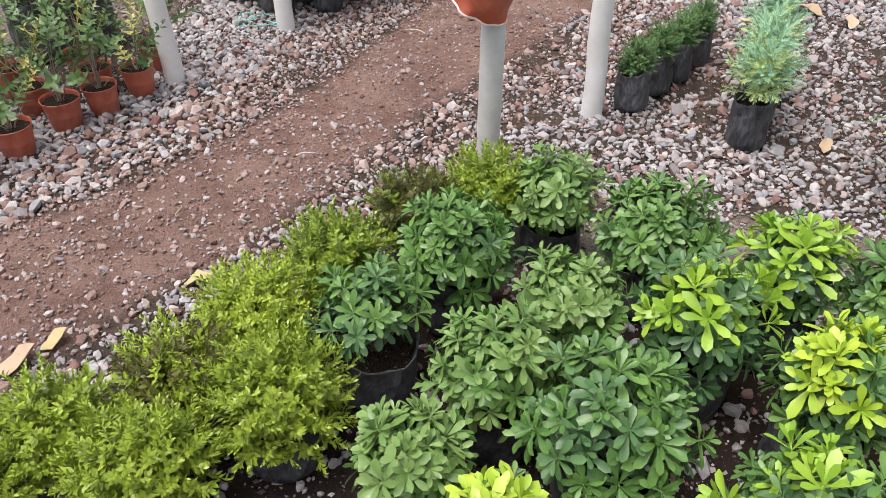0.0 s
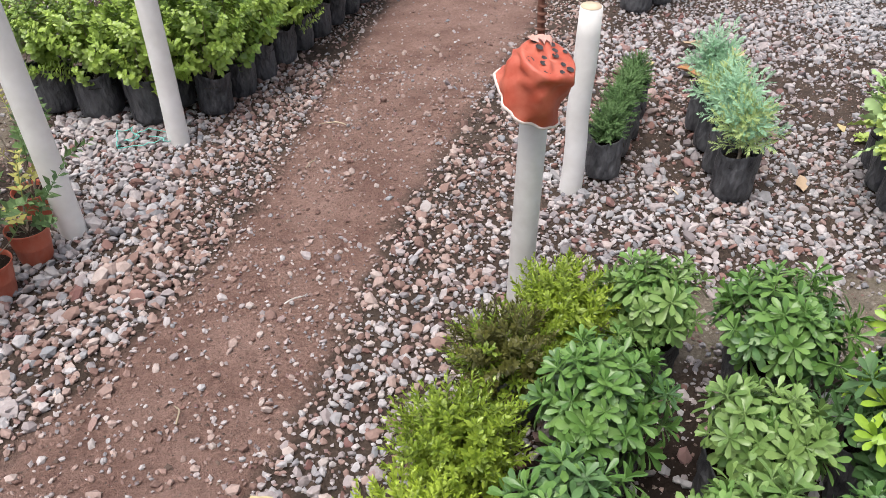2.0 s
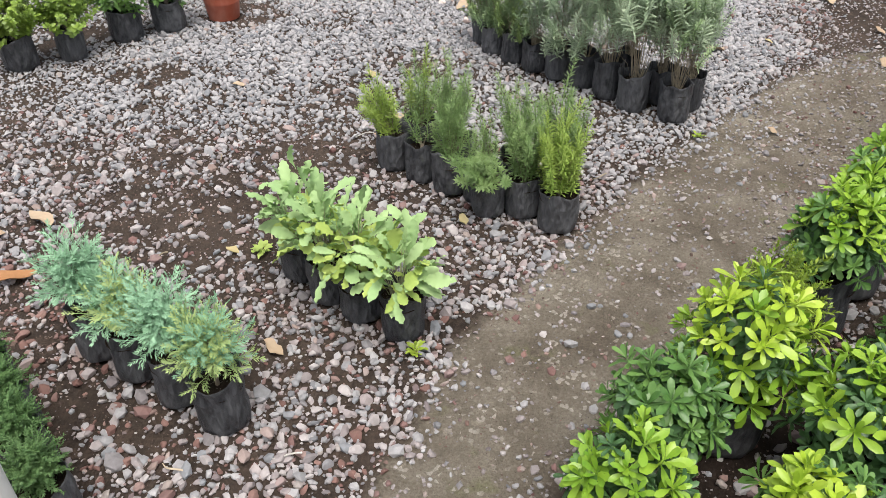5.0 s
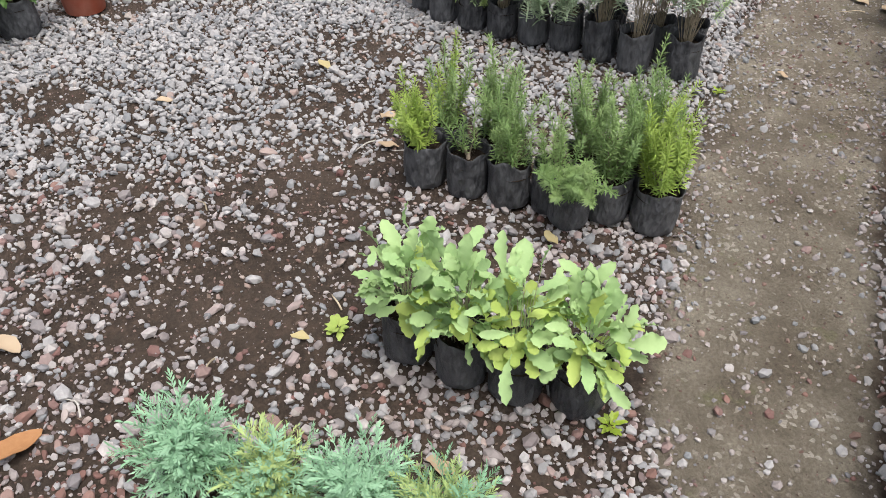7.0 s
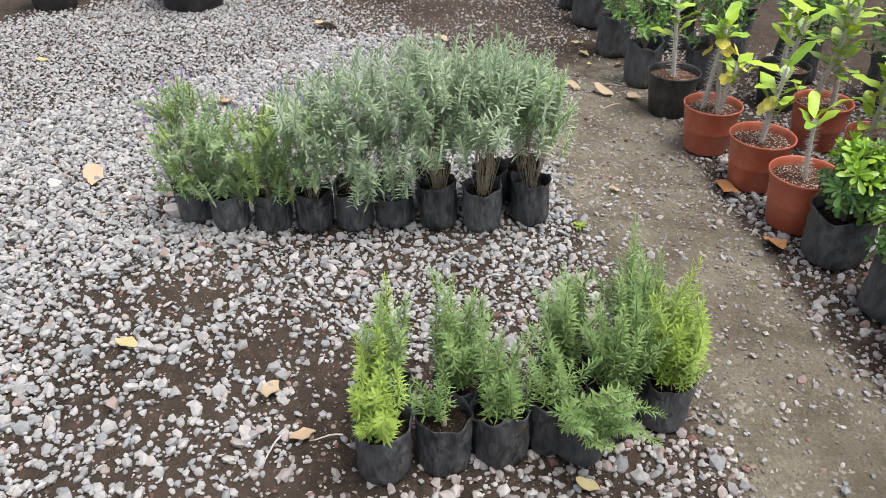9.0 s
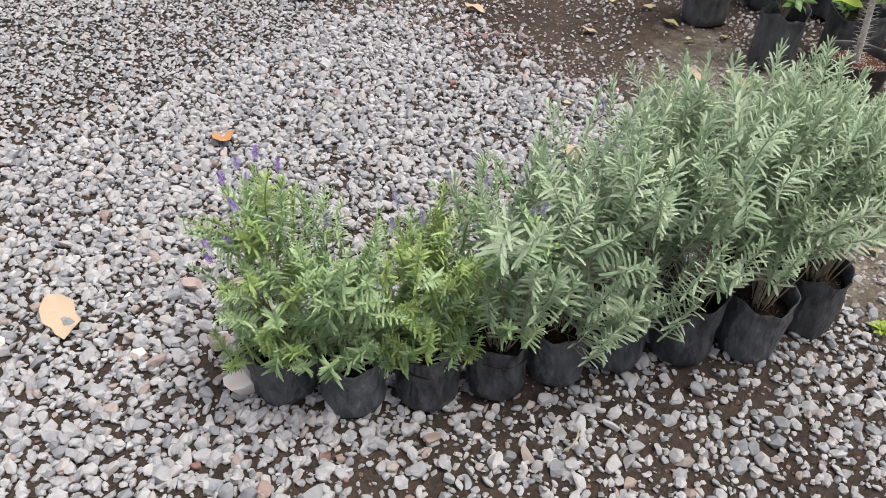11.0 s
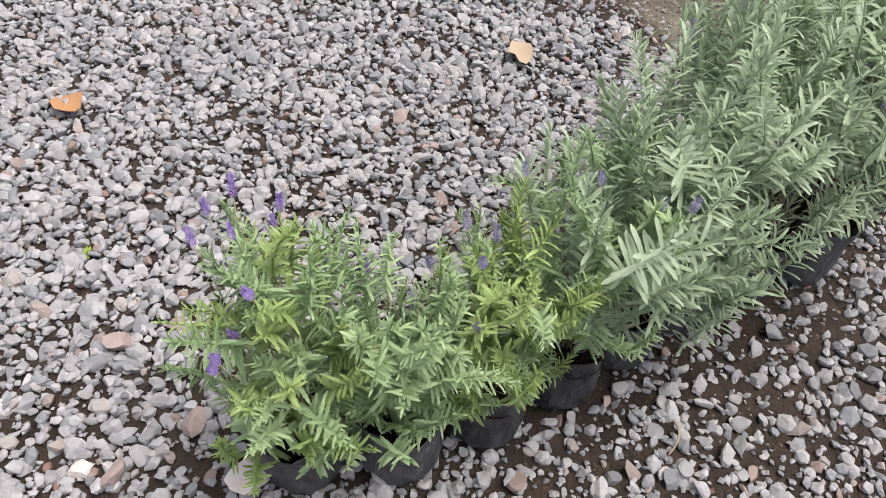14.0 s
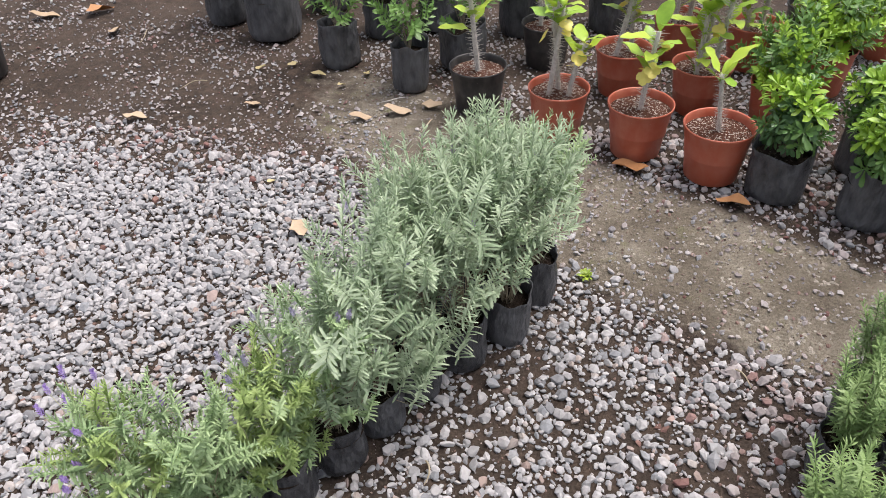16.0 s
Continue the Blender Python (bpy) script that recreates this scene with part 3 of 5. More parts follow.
xs, ys = axis(-2.0, 7.4, 0.045, 900), axis(-1.0, 5.6, 0.045, 900)
GV, GP, GS, GB = [], [], [], []
for y in ys:
    for x in xs:
        near = -3 < x < 9 and -2 < y < 7
        GV.append((x, y, ground_height(x, y) if near else -0.006))
        GP.append(band(x, y, PATH_LINE) if near else 0.0)
        # Mask of the shrub bed, where shade is put into the soil colour.
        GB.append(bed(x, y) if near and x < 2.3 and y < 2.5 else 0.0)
        GS.append(max(0.62 * band(x, y, BARE_LINE), band(x, y, STRIP_LINE)) * (1 - 0.75 * max(0.0, min(1.0, (x - 3.9) / 0.7))) if near else 0.0)
w = len(xs)
GF = [(j * w + i, j * w + i + 1, (j + 1) * w + i + 1, (j + 1) * w + i) for j in range(len(ys) - 1) for i in range(w - 1)]
gm = mesh("ground", GV, GF, "ground")
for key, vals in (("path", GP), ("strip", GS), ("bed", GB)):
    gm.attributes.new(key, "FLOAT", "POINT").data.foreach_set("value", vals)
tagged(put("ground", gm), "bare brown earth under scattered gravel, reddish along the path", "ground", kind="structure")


# ---- gravel ----
def ico(level):
    bm = bmesh.new()
    bmesh.ops.create_icosphere(bm, subdivisions=level, radius=1.0)
    bm.verts.ensure_lookup_table()
    v = np.array([tuple(p.co) for p in bm.verts])
    f = np.array([[p.index for p in t.verts] for t in bm.faces])
    bm.free()
    return v, f


rng = np.random.default_rng(5)


def pebble_shapes(level, count, cuts):
    v, f = ico(level)
    out = []
    for _ in range(count):
        p = v * rng.uniform(0.85, 1.1, (len(v), 1)) if level == 1 else v.copy()
        for _ in range(cuts):
            n = rng.normal(size=3)
            n /= np.linalg.norm(n)
            d = rng.uniform(0.45, 0.82)
            over = np.maximum(p @ n - d, 0)
            p = p - over[:, None] * n
        p = p * np.array((rng.uniform(0.98, 1.4), rng.uniform(0.8, 1.1), rng.uniform(0.6, 0.92)))
        out.append(p)
    return np.array(out), f


OCTA = (np.array([(1, 0, 0), (-1, 0, 0), (0, 1, 0), (0, -1, 0), (0, 0, 1), (0, 0, -1)], float), np.array([(0, 2, 4), (2, 1, 4), (1, 3, 4), (3, 0, 4), (2, 0, 5), (1, 2, 5), (3, 1, 5), (0, 3, 5)]))
SHAPES = {1: pebble_shapes(1, 14, 4), 2: pebble_shapes(2, 20, 13), 0: (np.array([OCTA[0] * rng.uniform(0.6, 1.2, (6, 1)) * (1, 0.8, 0.6) for _ in range(10)]), OCTA[1])}


def scatter(name, mat, label, stones, level):
    """Joins stones, given as rows x, y, size, into one mesh."""
    shapes, f = SHAPES[level]
    n = len(stones)
    s = np.array(stones)
    which = rng.integers(0, len(shapes), n)
    p = shapes[which] * (s[:, 2] * 0.5)[:, None, None]
    tilt = rng.normal(0, 0.28, (n, 2))
    p[:, :, 2] += p[:, :, 0] * tilt[:, :1] + p[:, :, 1] * tilt[:, 1:]
    a = rng.uniform(0, TAU, n)
    c, q = np.cos(a)[:, None], np.sin(a)[:, None]
    x, y = p[:, :, 0] * c - p[:, :, 1] * q, p[:, :, 0] * q + p[:, :, 1] * c
    z = p[:, :, 2] + (s[:, 2] * 0.16 + s[:, 3])[:, None]
    V = np.stack((x + s[:, :1], y + s[:, 1:2], z), 2).reshape(-1, 3)
    F = (f[None] + (np.arange(n) * shapes.shape[1])[:, None, None]).reshape(-1, 3)
    me = bpy.data.meshes.new(name)
    me.vertices.add(len(V))
    me.vertices.foreach_set("co", V.ravel())
    me.loops.add(F.size)
    me.loops.foreach_set("vertex_index", F.ravel())
    me.polygons.add(len(F))
    me.polygons.foreach_set("loop_start", np.arange(0, F.size, 3))
    me.polygons.foreach_set("loop_total", np.full(len(F), 3))
    me.materials.append(M[mat])
    me.update(calc_edges=True)
    me.shade_flat()
    me.validate()
    tagged(put(name, me), label, "gravel", kind="stuff")


def soft(v, lo, hi):
    return max(0.0, min(1.0, (v - lo) / (hi - lo)))


STONES = {"crumb": [], "chip_grey": [], "chip_pink": [], "dust": [], "dust_far": [], "grey": [], "grey_far": [], "pink": [], "pink_far": [], "red": [], "grit": []}
STEP = 0.0178
PATH_WIDE = [(x, y, w + 0.3) for x, y, w in PATH_LINE]
for gx in np.arange(-1.9, 7.3, STEP):
    for gy in np.arange(-0.9, 5.5, STEP):
        x, y = gx + R.uniform(-0.6, 0.6) * STEP, gy + R.uniform(-0.6, 0.6) * STEP
        far = y > 4.0 or x > 5.5 or x < -0.7 or y < 0.5
        pa, st, be = band(x, y, PATH_LINE), band(x, y, STRIP_LINE), bed(x, y)
        st = max(0.0, min(1.0, st + (clump(x, y, 5.0, 9.0) - 0.5) * 1.1 * (0.02 < st < 1.0)))
        pale = soft(x + 0.25 * (clump(x, y, 3.0, 6.0) - 0.5), 2.8, 3.3) * (1 - soft(0.95 - (x - 3.3) * 0.15 - y, -0.25, 0.25))
        patch = clump(x, y, 2.6, 1.0) * 0.6 + clump(x, y, 7, 3.0) * 0.4
        south = soft(1.9 - y + (x - 2.4) * -0.55, 0.0, 0.3)
        muddy = soft(1.0 - math.hypot((x - 2.68) / 0.75, (y - 2.92) / 0.6), 0.0, 0.45)
        muddy = max(muddy, 0.8 * soft(1.0 - math.hypot((x - 3.15) / 0.55, (y - 2.15) / 0.5), 0.0, 0.5))
        dens = 0.68 + 0.18 * pale + 0.25 * soft(2.55 - y + 0.3 * (1.4 - x), 0.0, 0.4) - 0.17 * muddy - (0.34 + 0.16 * pale) * soft(0.52 - patch, 0.0, 0.14)
        if x > 3.4 and y > 0.9:
            dens = 1.0 - 0.5 * soft(0.36 - patch, 0.0, 0.1) - soft(y, 2.6, 3.2) * (0.12 + 0.5 * soft(0.5 - patch, 0.0, 0.15))
        off, run = -(x - 3.52) * 0.64 + (y - 1.42) * 0.77, (x - 3.52) * 0.77 + (y - 1.42) * 0.64
        wavy = 0.3 * (clump(x, y, 2.2, 12.0) - 0.5)
        sparse = soft(off + wavy * 0.2, 0.0, 0.12) * (1 - soft(off + wavy, 0.5, 1.0)) * (1 - soft(run + wavy, 0.6, 1.1)) * soft(x + wavy, 2.8, 3.3)
        dens += sparse * (0.97 - 0.58 * soft(0.54 - patch, 0.0, 0.16) - dens)
        worn = soft(1.0 - math.hypot((x - 3.5) / 0.75, (y - 2.62) / 0.5) + wavy, 0.0, 0.5)
        dens *= 1 - worn * (0.3 + 0.45 * soft(0.56 - patch, 0.0, 0.15))
        if y < 1.0 and x > 4.2:
            dens *= 0.35 + 0.65 * soft(y, 0.4, 1.0)
        dens *= (1 - (0.56 if y < 2.7 else 0.7) * soft(pa, 0.2, 0.8)) * (1 - 0.86 * soft(st, 0.1, 1.0)) * (1 - (0.8 if x < 2.2 else 0.3) * soft(be, 0.2, 0.7))
        verge = x < 0.75 and 1.7 < y < 3.9 and pa < 0.45 and be < 0.3
        if verge:
            dens = max(dens, 0.92)
        elif x < 0 and y > 3.2:
            dens *= 0.5
        elif x < 2.1 and y > 2.2 and pa < 0.3:
            dens = min(1.0, dens * 1.18)
        fade = soft(min(x + 1.9, 7.3 - x, y + 0.9, 5.5 - y) + wavy, 0.0, 0.45)
        dens *= fade
        if R.random() > fade:
            continue
        if R.random() > dens:
            if x > 4.1 and y < 1.6 and R.random() < 0.5 * soft(clump(x, y, 3.0, 8.0), 0.3, 0.7):
                STONES["chip_pink" if R.random() < 0.5 else "chip_grey"].append((x, y, min(0.034, 0.015 * R.lognormvariate(0, 0.4)), ground_height(x, y) + 0.002))
            if x > 2.6 and y < 1.5 and R.random() < 0.13 + 0.3 * soft(clump(x, y, 4.0, 5.0), 0.5, 0.7):
                STONES["chip_pink"].append((x, y, min(0.03, 0.011 * R.lognormvariate(0, 0.4)), ground_height(x, y) + 0.002))
            if R.random() < (0.3 if st > 0.4 else 0.42 if pa > 0.4 else 0.6) and not far:
                STONES["dust" if pa > 0.3 or R.random() < 0.35 else "grit"].append((x, y, min(0.024, 0.0058 * R.lognormvariate(0, 0.55)), ground_height(x, y)))
            for q in range(0 if (far and st < 0.3) or R.random() < (0.65 if st > 0.4 else 0.3) else 1):
                u, v = x + R.uniform(-1, 1) * STEP, y + R.uniform(-1, 1) * STEP
                STONES["crumb"].append((u, v, min(0.022, (0.0048 if x < 3.4 and st < 0.4 else 0.0035) * R.lognormvariate(0, 0.55)), ground_height(u, v)))
            continue
        if not far and R.random() < 0.85:
            u, v = x + R.uniform(-1, 1) * STEP, y + R.uniform(-1, 1) * STEP
            STONES["chip_grey" if R.random() < pale else "chip_pink"].append((u, v, R.uniform(0.006, 0.016), ground_height(u, v) + 0.003))
        big = R.lognormvariate(0, 0.36)
        size = min(0.042, max(0.008, (0.019 if pale > 0.5 else 0.0172) * big * (0.75 if pa > 0.4 or st > 0.4 else 1.0)))
        size *= (1 - 0.08 * sparse) * (1.0 if pa > 0.3 else 1 + 0.12 * soft(x, 0.9, 1.3) * (1 - soft(x, 2.7, 3.2)))
        if verge and x < 0.1:
            size *= 1.25
        row = (x, y, size, ground_height(x, y))
        mixed = 0.42 if verge or x > 1.2 else 0.25
        if R.random() < 0.62 * dens * pale * soft(x + wavy, 3.1, 3.9) * (1 - sparse) * (1 - worn):
            u, v = x + R.uniform(-0.8, 0.8) * STEP, y + R.uniform(-0.8, 0.8) * STEP
            STONES["chip_grey" if far else "grey_far"].append((u, v, min(0.034, max(0.009, 0.0185 * R.lognormvariate(0, 0.3))), ground_height(u, v) + R.uniform(0.002, 0.008)))
        red = soft(1.0 - math.hypot((x - 1.75) / 0.55, (y - 3.15) / 0.5), 0.0, 0.6)
        if R.random() < 0.72 * band(x, y, PATH_WIDE) * (1.0 if pa > 0.3 else soft(y, 1.7, 2.7)):
            STONES["dust_far" if far else "dust"].append(row)
        elif not far and R.random() < 0.5 * red + (0.09 if x < 2.2 else 0.01):
            STONES["red"].append(row)
        elif R.random() < max(pale, mixed):
            STONES["chip_grey" if far else "grey" if 3.6 < x < 4.8 and 1.6 < y < 2.65 else "grey_far"].append(row)
        else:
            STONES["chip_pink" if far else "pink" if 1.2 < x < 1.9 and 2.2 < y < 2.6 else "pink_far"].append(row)
scatter("gravel_grey", "gravel_grey", "pale grey crushed gravel lying loose on the ground", STONES["grey"], 2)
scatter("gravel_grey_far", "gravel_grey", "pale grey crushed gravel lying loose on the ground", STONES["grey_far"], 1)
scatter("gravel_pink", "gravel_pink", "pinkish grey crushed gravel scattered over soil", STONES["pink"], 2)
scatter("gravel_pink_far", "gravel_pink", "pinkish grey gravel scattered over the path", STONES["pink_far"], 1)
scatter("gravel_red", "gravel_red", "dark red volcanic gravel among the stones", STONES["red"], 2)
scatter("gravel_dust", "gravel_dust", "dusty reddish pebbles and crumbs on the trodden path", STONES["dust"], 1)
scatter("gravel_dust_far", "gravel_dust", "dusty reddish pebbles on the trodden path", STONES["dust_far"], 0)
scatter("grit", "gravel_pink", "fine grit and crumbs of stone on the soil", STONES["grit"], 0)
scatter("soil_crumbs", "crumb", "small crumbs of brown earth on the ground", STONES["crumb"], 0)
scatter("chips_grey", "gravel_grey", "small grey stone chips between the gravel", STONES["chip_grey"], 0)
scatter("chips_pink", "gravel_pink", "small pinkish stone chips between the gravel", STONES["chip_pink"], 0)


# ---- posts, pipe and the pot on it ----
def post(x, y, h, lean, label):
    V, F = [], []
    n = 7
    pts = [(0, 0, -0.03)] + [(0.003 * math.sin(i * 1.3), 0.003 * math.cos(i * 2.1), h * i / n) for i in range(1, n + 1)]
    add_tube(V, F, pts, [0.036, 0.034, 0.0335, 0.034, 0.033, 0.0335, 0.033, 0.031], 14)
    ob = thing("white_post", x, y, label, "post", "white posts", 0)
    ob.matrix_basis = pose(x, y, 0, *lean, 0)
    put("shaft", mesh("shaft", V, F, "paint"), ob, None, "white painted wooden shaft with scuffs")
    V, F = [], []
    add_tube(V, F, [(0, 0, h), (0, 0, h + 0.004)], [0.029, 0.027], 14)
    put("cut_end", mesh("cut_end", V, F, "cut_wood"), ob, None, "bare sawn top of the post")
    return ob


post(-0.205, 2.9, 1.6, (1.5, -2.0), "white painted post standing in gravel beside rose pots")
post(0.095, 3.385, 1.6, (1, -1), "white painted post standing in gravel beside the hedge plants")
post(1.25, 2.72, 0.575, (2.0, -1.5), "short white painted post with a bare sawn top")

pipe = thing("grey_pipe", 0.895, 2.27, "grey plastic pipe standing upright among shrubs and gravel", "pipe")
V, F = [], []
add_tube(V, F, [(0, 0, -0.03), (0, 0, 0.3), (0, 0, 0.62)], [0.032, 0.0315, 0.031], 24)
put("tube", mesh("tube", V, F, "pipe"), pipe)
V, F = [], []
pts = [(0.004 * math.sin(i), 0.004 * math.cos(i * 1.7), 0.55 + i * 0.045) for i in range(11)]
add_tube(V, F, pts, [0.0075 + 0.0012 * (i % 2) for i in range(11)], 8)
for i in range(26):
    z = 0.57 + i * 0.016
    add_tube(V, F, [(0, 0, z), (0, 0, z + 0.005)], [0.0098, 0.0098], 8)
rebar = thing("rebar", 0.905, 2.295, "rusty ribbed steel rod rising out of the pipe", "rod")
put("rod", mesh("rod", V, F, "rust"), rebar)


def crumpled_pot():
    """An old pot turned upside down over the pipe, soft, dented and slanting."""
    ob = thing("upturned_pot", 0.878, 2.205, "dented orange plastic pot upside down over the grey pipe", "pot")
    ob.matrix_basis = Matrix.Translation((0.886, 2.202, 0.66)) @ Euler((radians(22), radians(13), radians(0))).to_matrix().to_4x4() @ Matrix.Diagonal((0.9, 0.9, 1.0, 1))
    sides = 48
    prof = [(0.001, 0.0), (0.016, 0.0), (0.03, 0.0), (0.04, 0.0), (0.05, 0.0), (0.057, 0.0), (0.063, -0.001), (0.068, -0.006), (0.0685, -0.018), (0.066, -0.026), (0.071, -0.036), (0.073, -0.05), (0.077, -0.07), (0.081, -0.092), (0.083, -0.112)]
    V, F = [], []

    def dent(x, y):
        u = abs(noise.noise(Vector((x * 26, y * 26, 3.0)))) + 0.5 * abs(noise.noise(Vector((x * 55, y * 55, 8.0))))
        return 0.012 * u - 0.005

    for i, (r, z) in enumerate(prof):
        i -= 4
        for j in range(sides):
            a = TAU * j / sides
            q = noise.noise(Vector((math.cos(a) * 1.6, math.sin(a) * 1.6, z * 24)))
            fold = (0.006 * math.sin(4 * a + z * 70) + 0.0035 * math.sin(9 * a - z * 120 + 2 * q)) * (z < -0.01)
            rr = r * (1 + 0.09 * q * (i > 2)) + fold
            zz = z + (0.0 if i < 4 else -0.013 * math.cos(a + 0.4) * (max(0, i - 4) / 5)) + 0.006 * q * (i > 3)
            zz += dent(rr * math.cos(a), rr * math.sin(a)) * (1.0 if i < 2 else 0.5)
            V.append((rr * math.cos(a), rr * math.sin(a), zz))
        i += 4
        if i:
            F += [((i - 1) * sides + (j + 1) % sides, (i - 1) * sides + j, i * sides + j, i * sides + (j + 1) % sides) for j in range(sides)]
    body = put("body", mesh("body", V, F, "orange_pot"), ob, None, "soft orange plastic wall with folds")
    ring = V[-sides:]
    V2, F2 = [], []
    for dr, dz in ((0.0, 0.003), (0.003, 0.002), (0.0035, -0.002), (0.0, -0.004), (-0.003, -0.001)):
        for x, y, z in ring:
            n = math.hypot(x, y)
            V2.append((x * (n + dr) / n, y * (n + dr) / n, z + dz))
    for i in range(5):
        k = (i + 1) % 5
        F2 += [(i * sides + j, i * sides + (j + 1) % sides, k * sides + (j + 1) % sides, k * sides + j) for j in range(sides)]
    put("rim", mesh("rim", V2, F2, "white_rim"), ob, None, "faded whitish rolled rim")
    hole = mesh("drain_hole", *disc(0.0088), "black_pot")
    for r, n, o in ((0.014, 2, 0.3), (0.033, 4, 0.9), (0.052, 7, 0.5)):
        for i in range(n):
            a = TAU * i / n + o + 0.25 * math.sin(i * 5.0)
            x, y, k = r * math.cos(a), r * math.sin(a), 0.7 + 0.45 * ((i * 0.618 + r * 40) % 1)
            put("drain_hole", hole, ob, Matrix.Translation((x, y, dent(x, y) + 0.0014)) @ Matrix.Diagonal((k, k * 0.9, 1, 1)), "dark round drain hole")
    V, F = [], []
    for i in range(9):
        a = 1.2 + 0.14 * i
        k = len(V)
        for r in (0.04 + 0.008 * (i % 3), 0.055, 0.0665):
            x, y = r * math.cos(a), r * math.sin(a)
            V.append((x, y, dent(x, y) + 0.004 + 0.006 * ((i * 0.618) % 1) * (r > 0.05)))
        if i:
            F += [(k - 3, k - 2, k + 1, k), (k - 2, k - 1, k + 2, k + 1)]
    put("torn_patch", mesh("torn_patch", V, F, "torn"), ob, None, "whitened ragged tear in the plastic")


def disc(r, n=10):
    return [(r * math.cos(TAU * i / n), r * math.sin(TAU * i / n), 0) for i in range(n)] + [(0.8 * r * math.cos(TAU * i / n), 0.8 * r * math.sin(TAU * i / n), -0.0008) for i in range(n)], [(i, (i + 1) % n, n + (i + 1) % n, n + i) for i in range(n)] + [tuple(range(n, 2 * n))]


crumpled_pot()


# ---- plants ----
def leaf_shrub(x, y, r, h, w=0.16, bag=0.15, tones=("mid", "dark"), tip=None, n=46, label="", gap=0.0):
    """A low rounded shrub of leaf rosettes in a grow bag."""
    ob = thing("potted_shrub", x, y, label, "shrub", "shrubs in the bed", R.uniform(0, 360))
    add_bag(ob, w, bag)
    z0 = bag + 0.01
    r, n = r - 0.03, int(n * 1.45)
    ends = []
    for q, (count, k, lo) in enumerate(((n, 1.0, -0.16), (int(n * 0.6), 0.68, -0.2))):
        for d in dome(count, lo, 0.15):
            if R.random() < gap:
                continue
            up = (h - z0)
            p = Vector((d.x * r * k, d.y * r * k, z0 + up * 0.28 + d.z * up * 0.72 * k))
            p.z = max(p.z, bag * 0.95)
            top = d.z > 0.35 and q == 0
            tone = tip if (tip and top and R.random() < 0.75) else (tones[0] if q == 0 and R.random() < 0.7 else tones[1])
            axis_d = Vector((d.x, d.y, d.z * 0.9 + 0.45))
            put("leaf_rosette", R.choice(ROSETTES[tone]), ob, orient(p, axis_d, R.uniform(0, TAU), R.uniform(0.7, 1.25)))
            if q == 0 and len(ends) < 16:
                ends.append(p * 0.93)
    add_stems(ob, ends, bag * 0.8)
    return ob


MAT_OF = {"shrub": "mid", "lime": "bright"}


def twig_shrub(name, x, y, r, h, keys, n=80, w=0.14, bag=0.14, label="", category="shrub", group="", low=-0.25, upright=0.5, scale=1.0, vessel="bag", inner=0.65, stems=14, z_share=0.3, whole=True):
    """A shrub of many leafy shoots in a bag or pot; keys are the shoots' kinds, by share."""
    ob = thing(name, x, y, label, category, group, R.uniform(0, 360))
    if vessel == "bag":
        add_bag(ob, w, bag)
    else:
        add_pot(ob, w, bag, vessel, "soil")
    z0 = bag * 0.85
    ends, pieces = [], {}
    for count, k in ((n, 1.0), (int(n * inner), 0.62)):
        for d in dome(count, low, 0.12):
            up = h - z0
            key = R.choice(keys)
            s = scale * R.uniform(0.8, 1.2)
            length = 0.09 * s
            p = Vector((d.x * r * k, d.y * r * k, z0 + up * z_share + d.z * up * (1 - z_share) * k))
            dd = Vector((d.x, d.y, max(d.z, 0) + upright)).normalized()
            p -= dd * length * 0.75
            p.z = max(p.z, z0 * 0.9)
            me = R.choice(SPRIGS[key])
            if whole:
                pieces.setdefault(key, []).append((me, orient(p, dd, R.uniform(0, TAU), s)))
            else:
                put(me.name.split(".")[0], me, ob, orient(p, dd, R.uniform(0, TAU), s))
            if len(ends) < stems:
                ends.append(p)
    for key, found in pieces.items():
        tagged(put("foliage", joined("foliage", found, MAT_OF.get(key, key)), ob), kind="stuff")
    add_stems(ob, ends, z0)
    return ob


YOUNG = "green toothed-leaf lavender with violet flowers in a black bag"


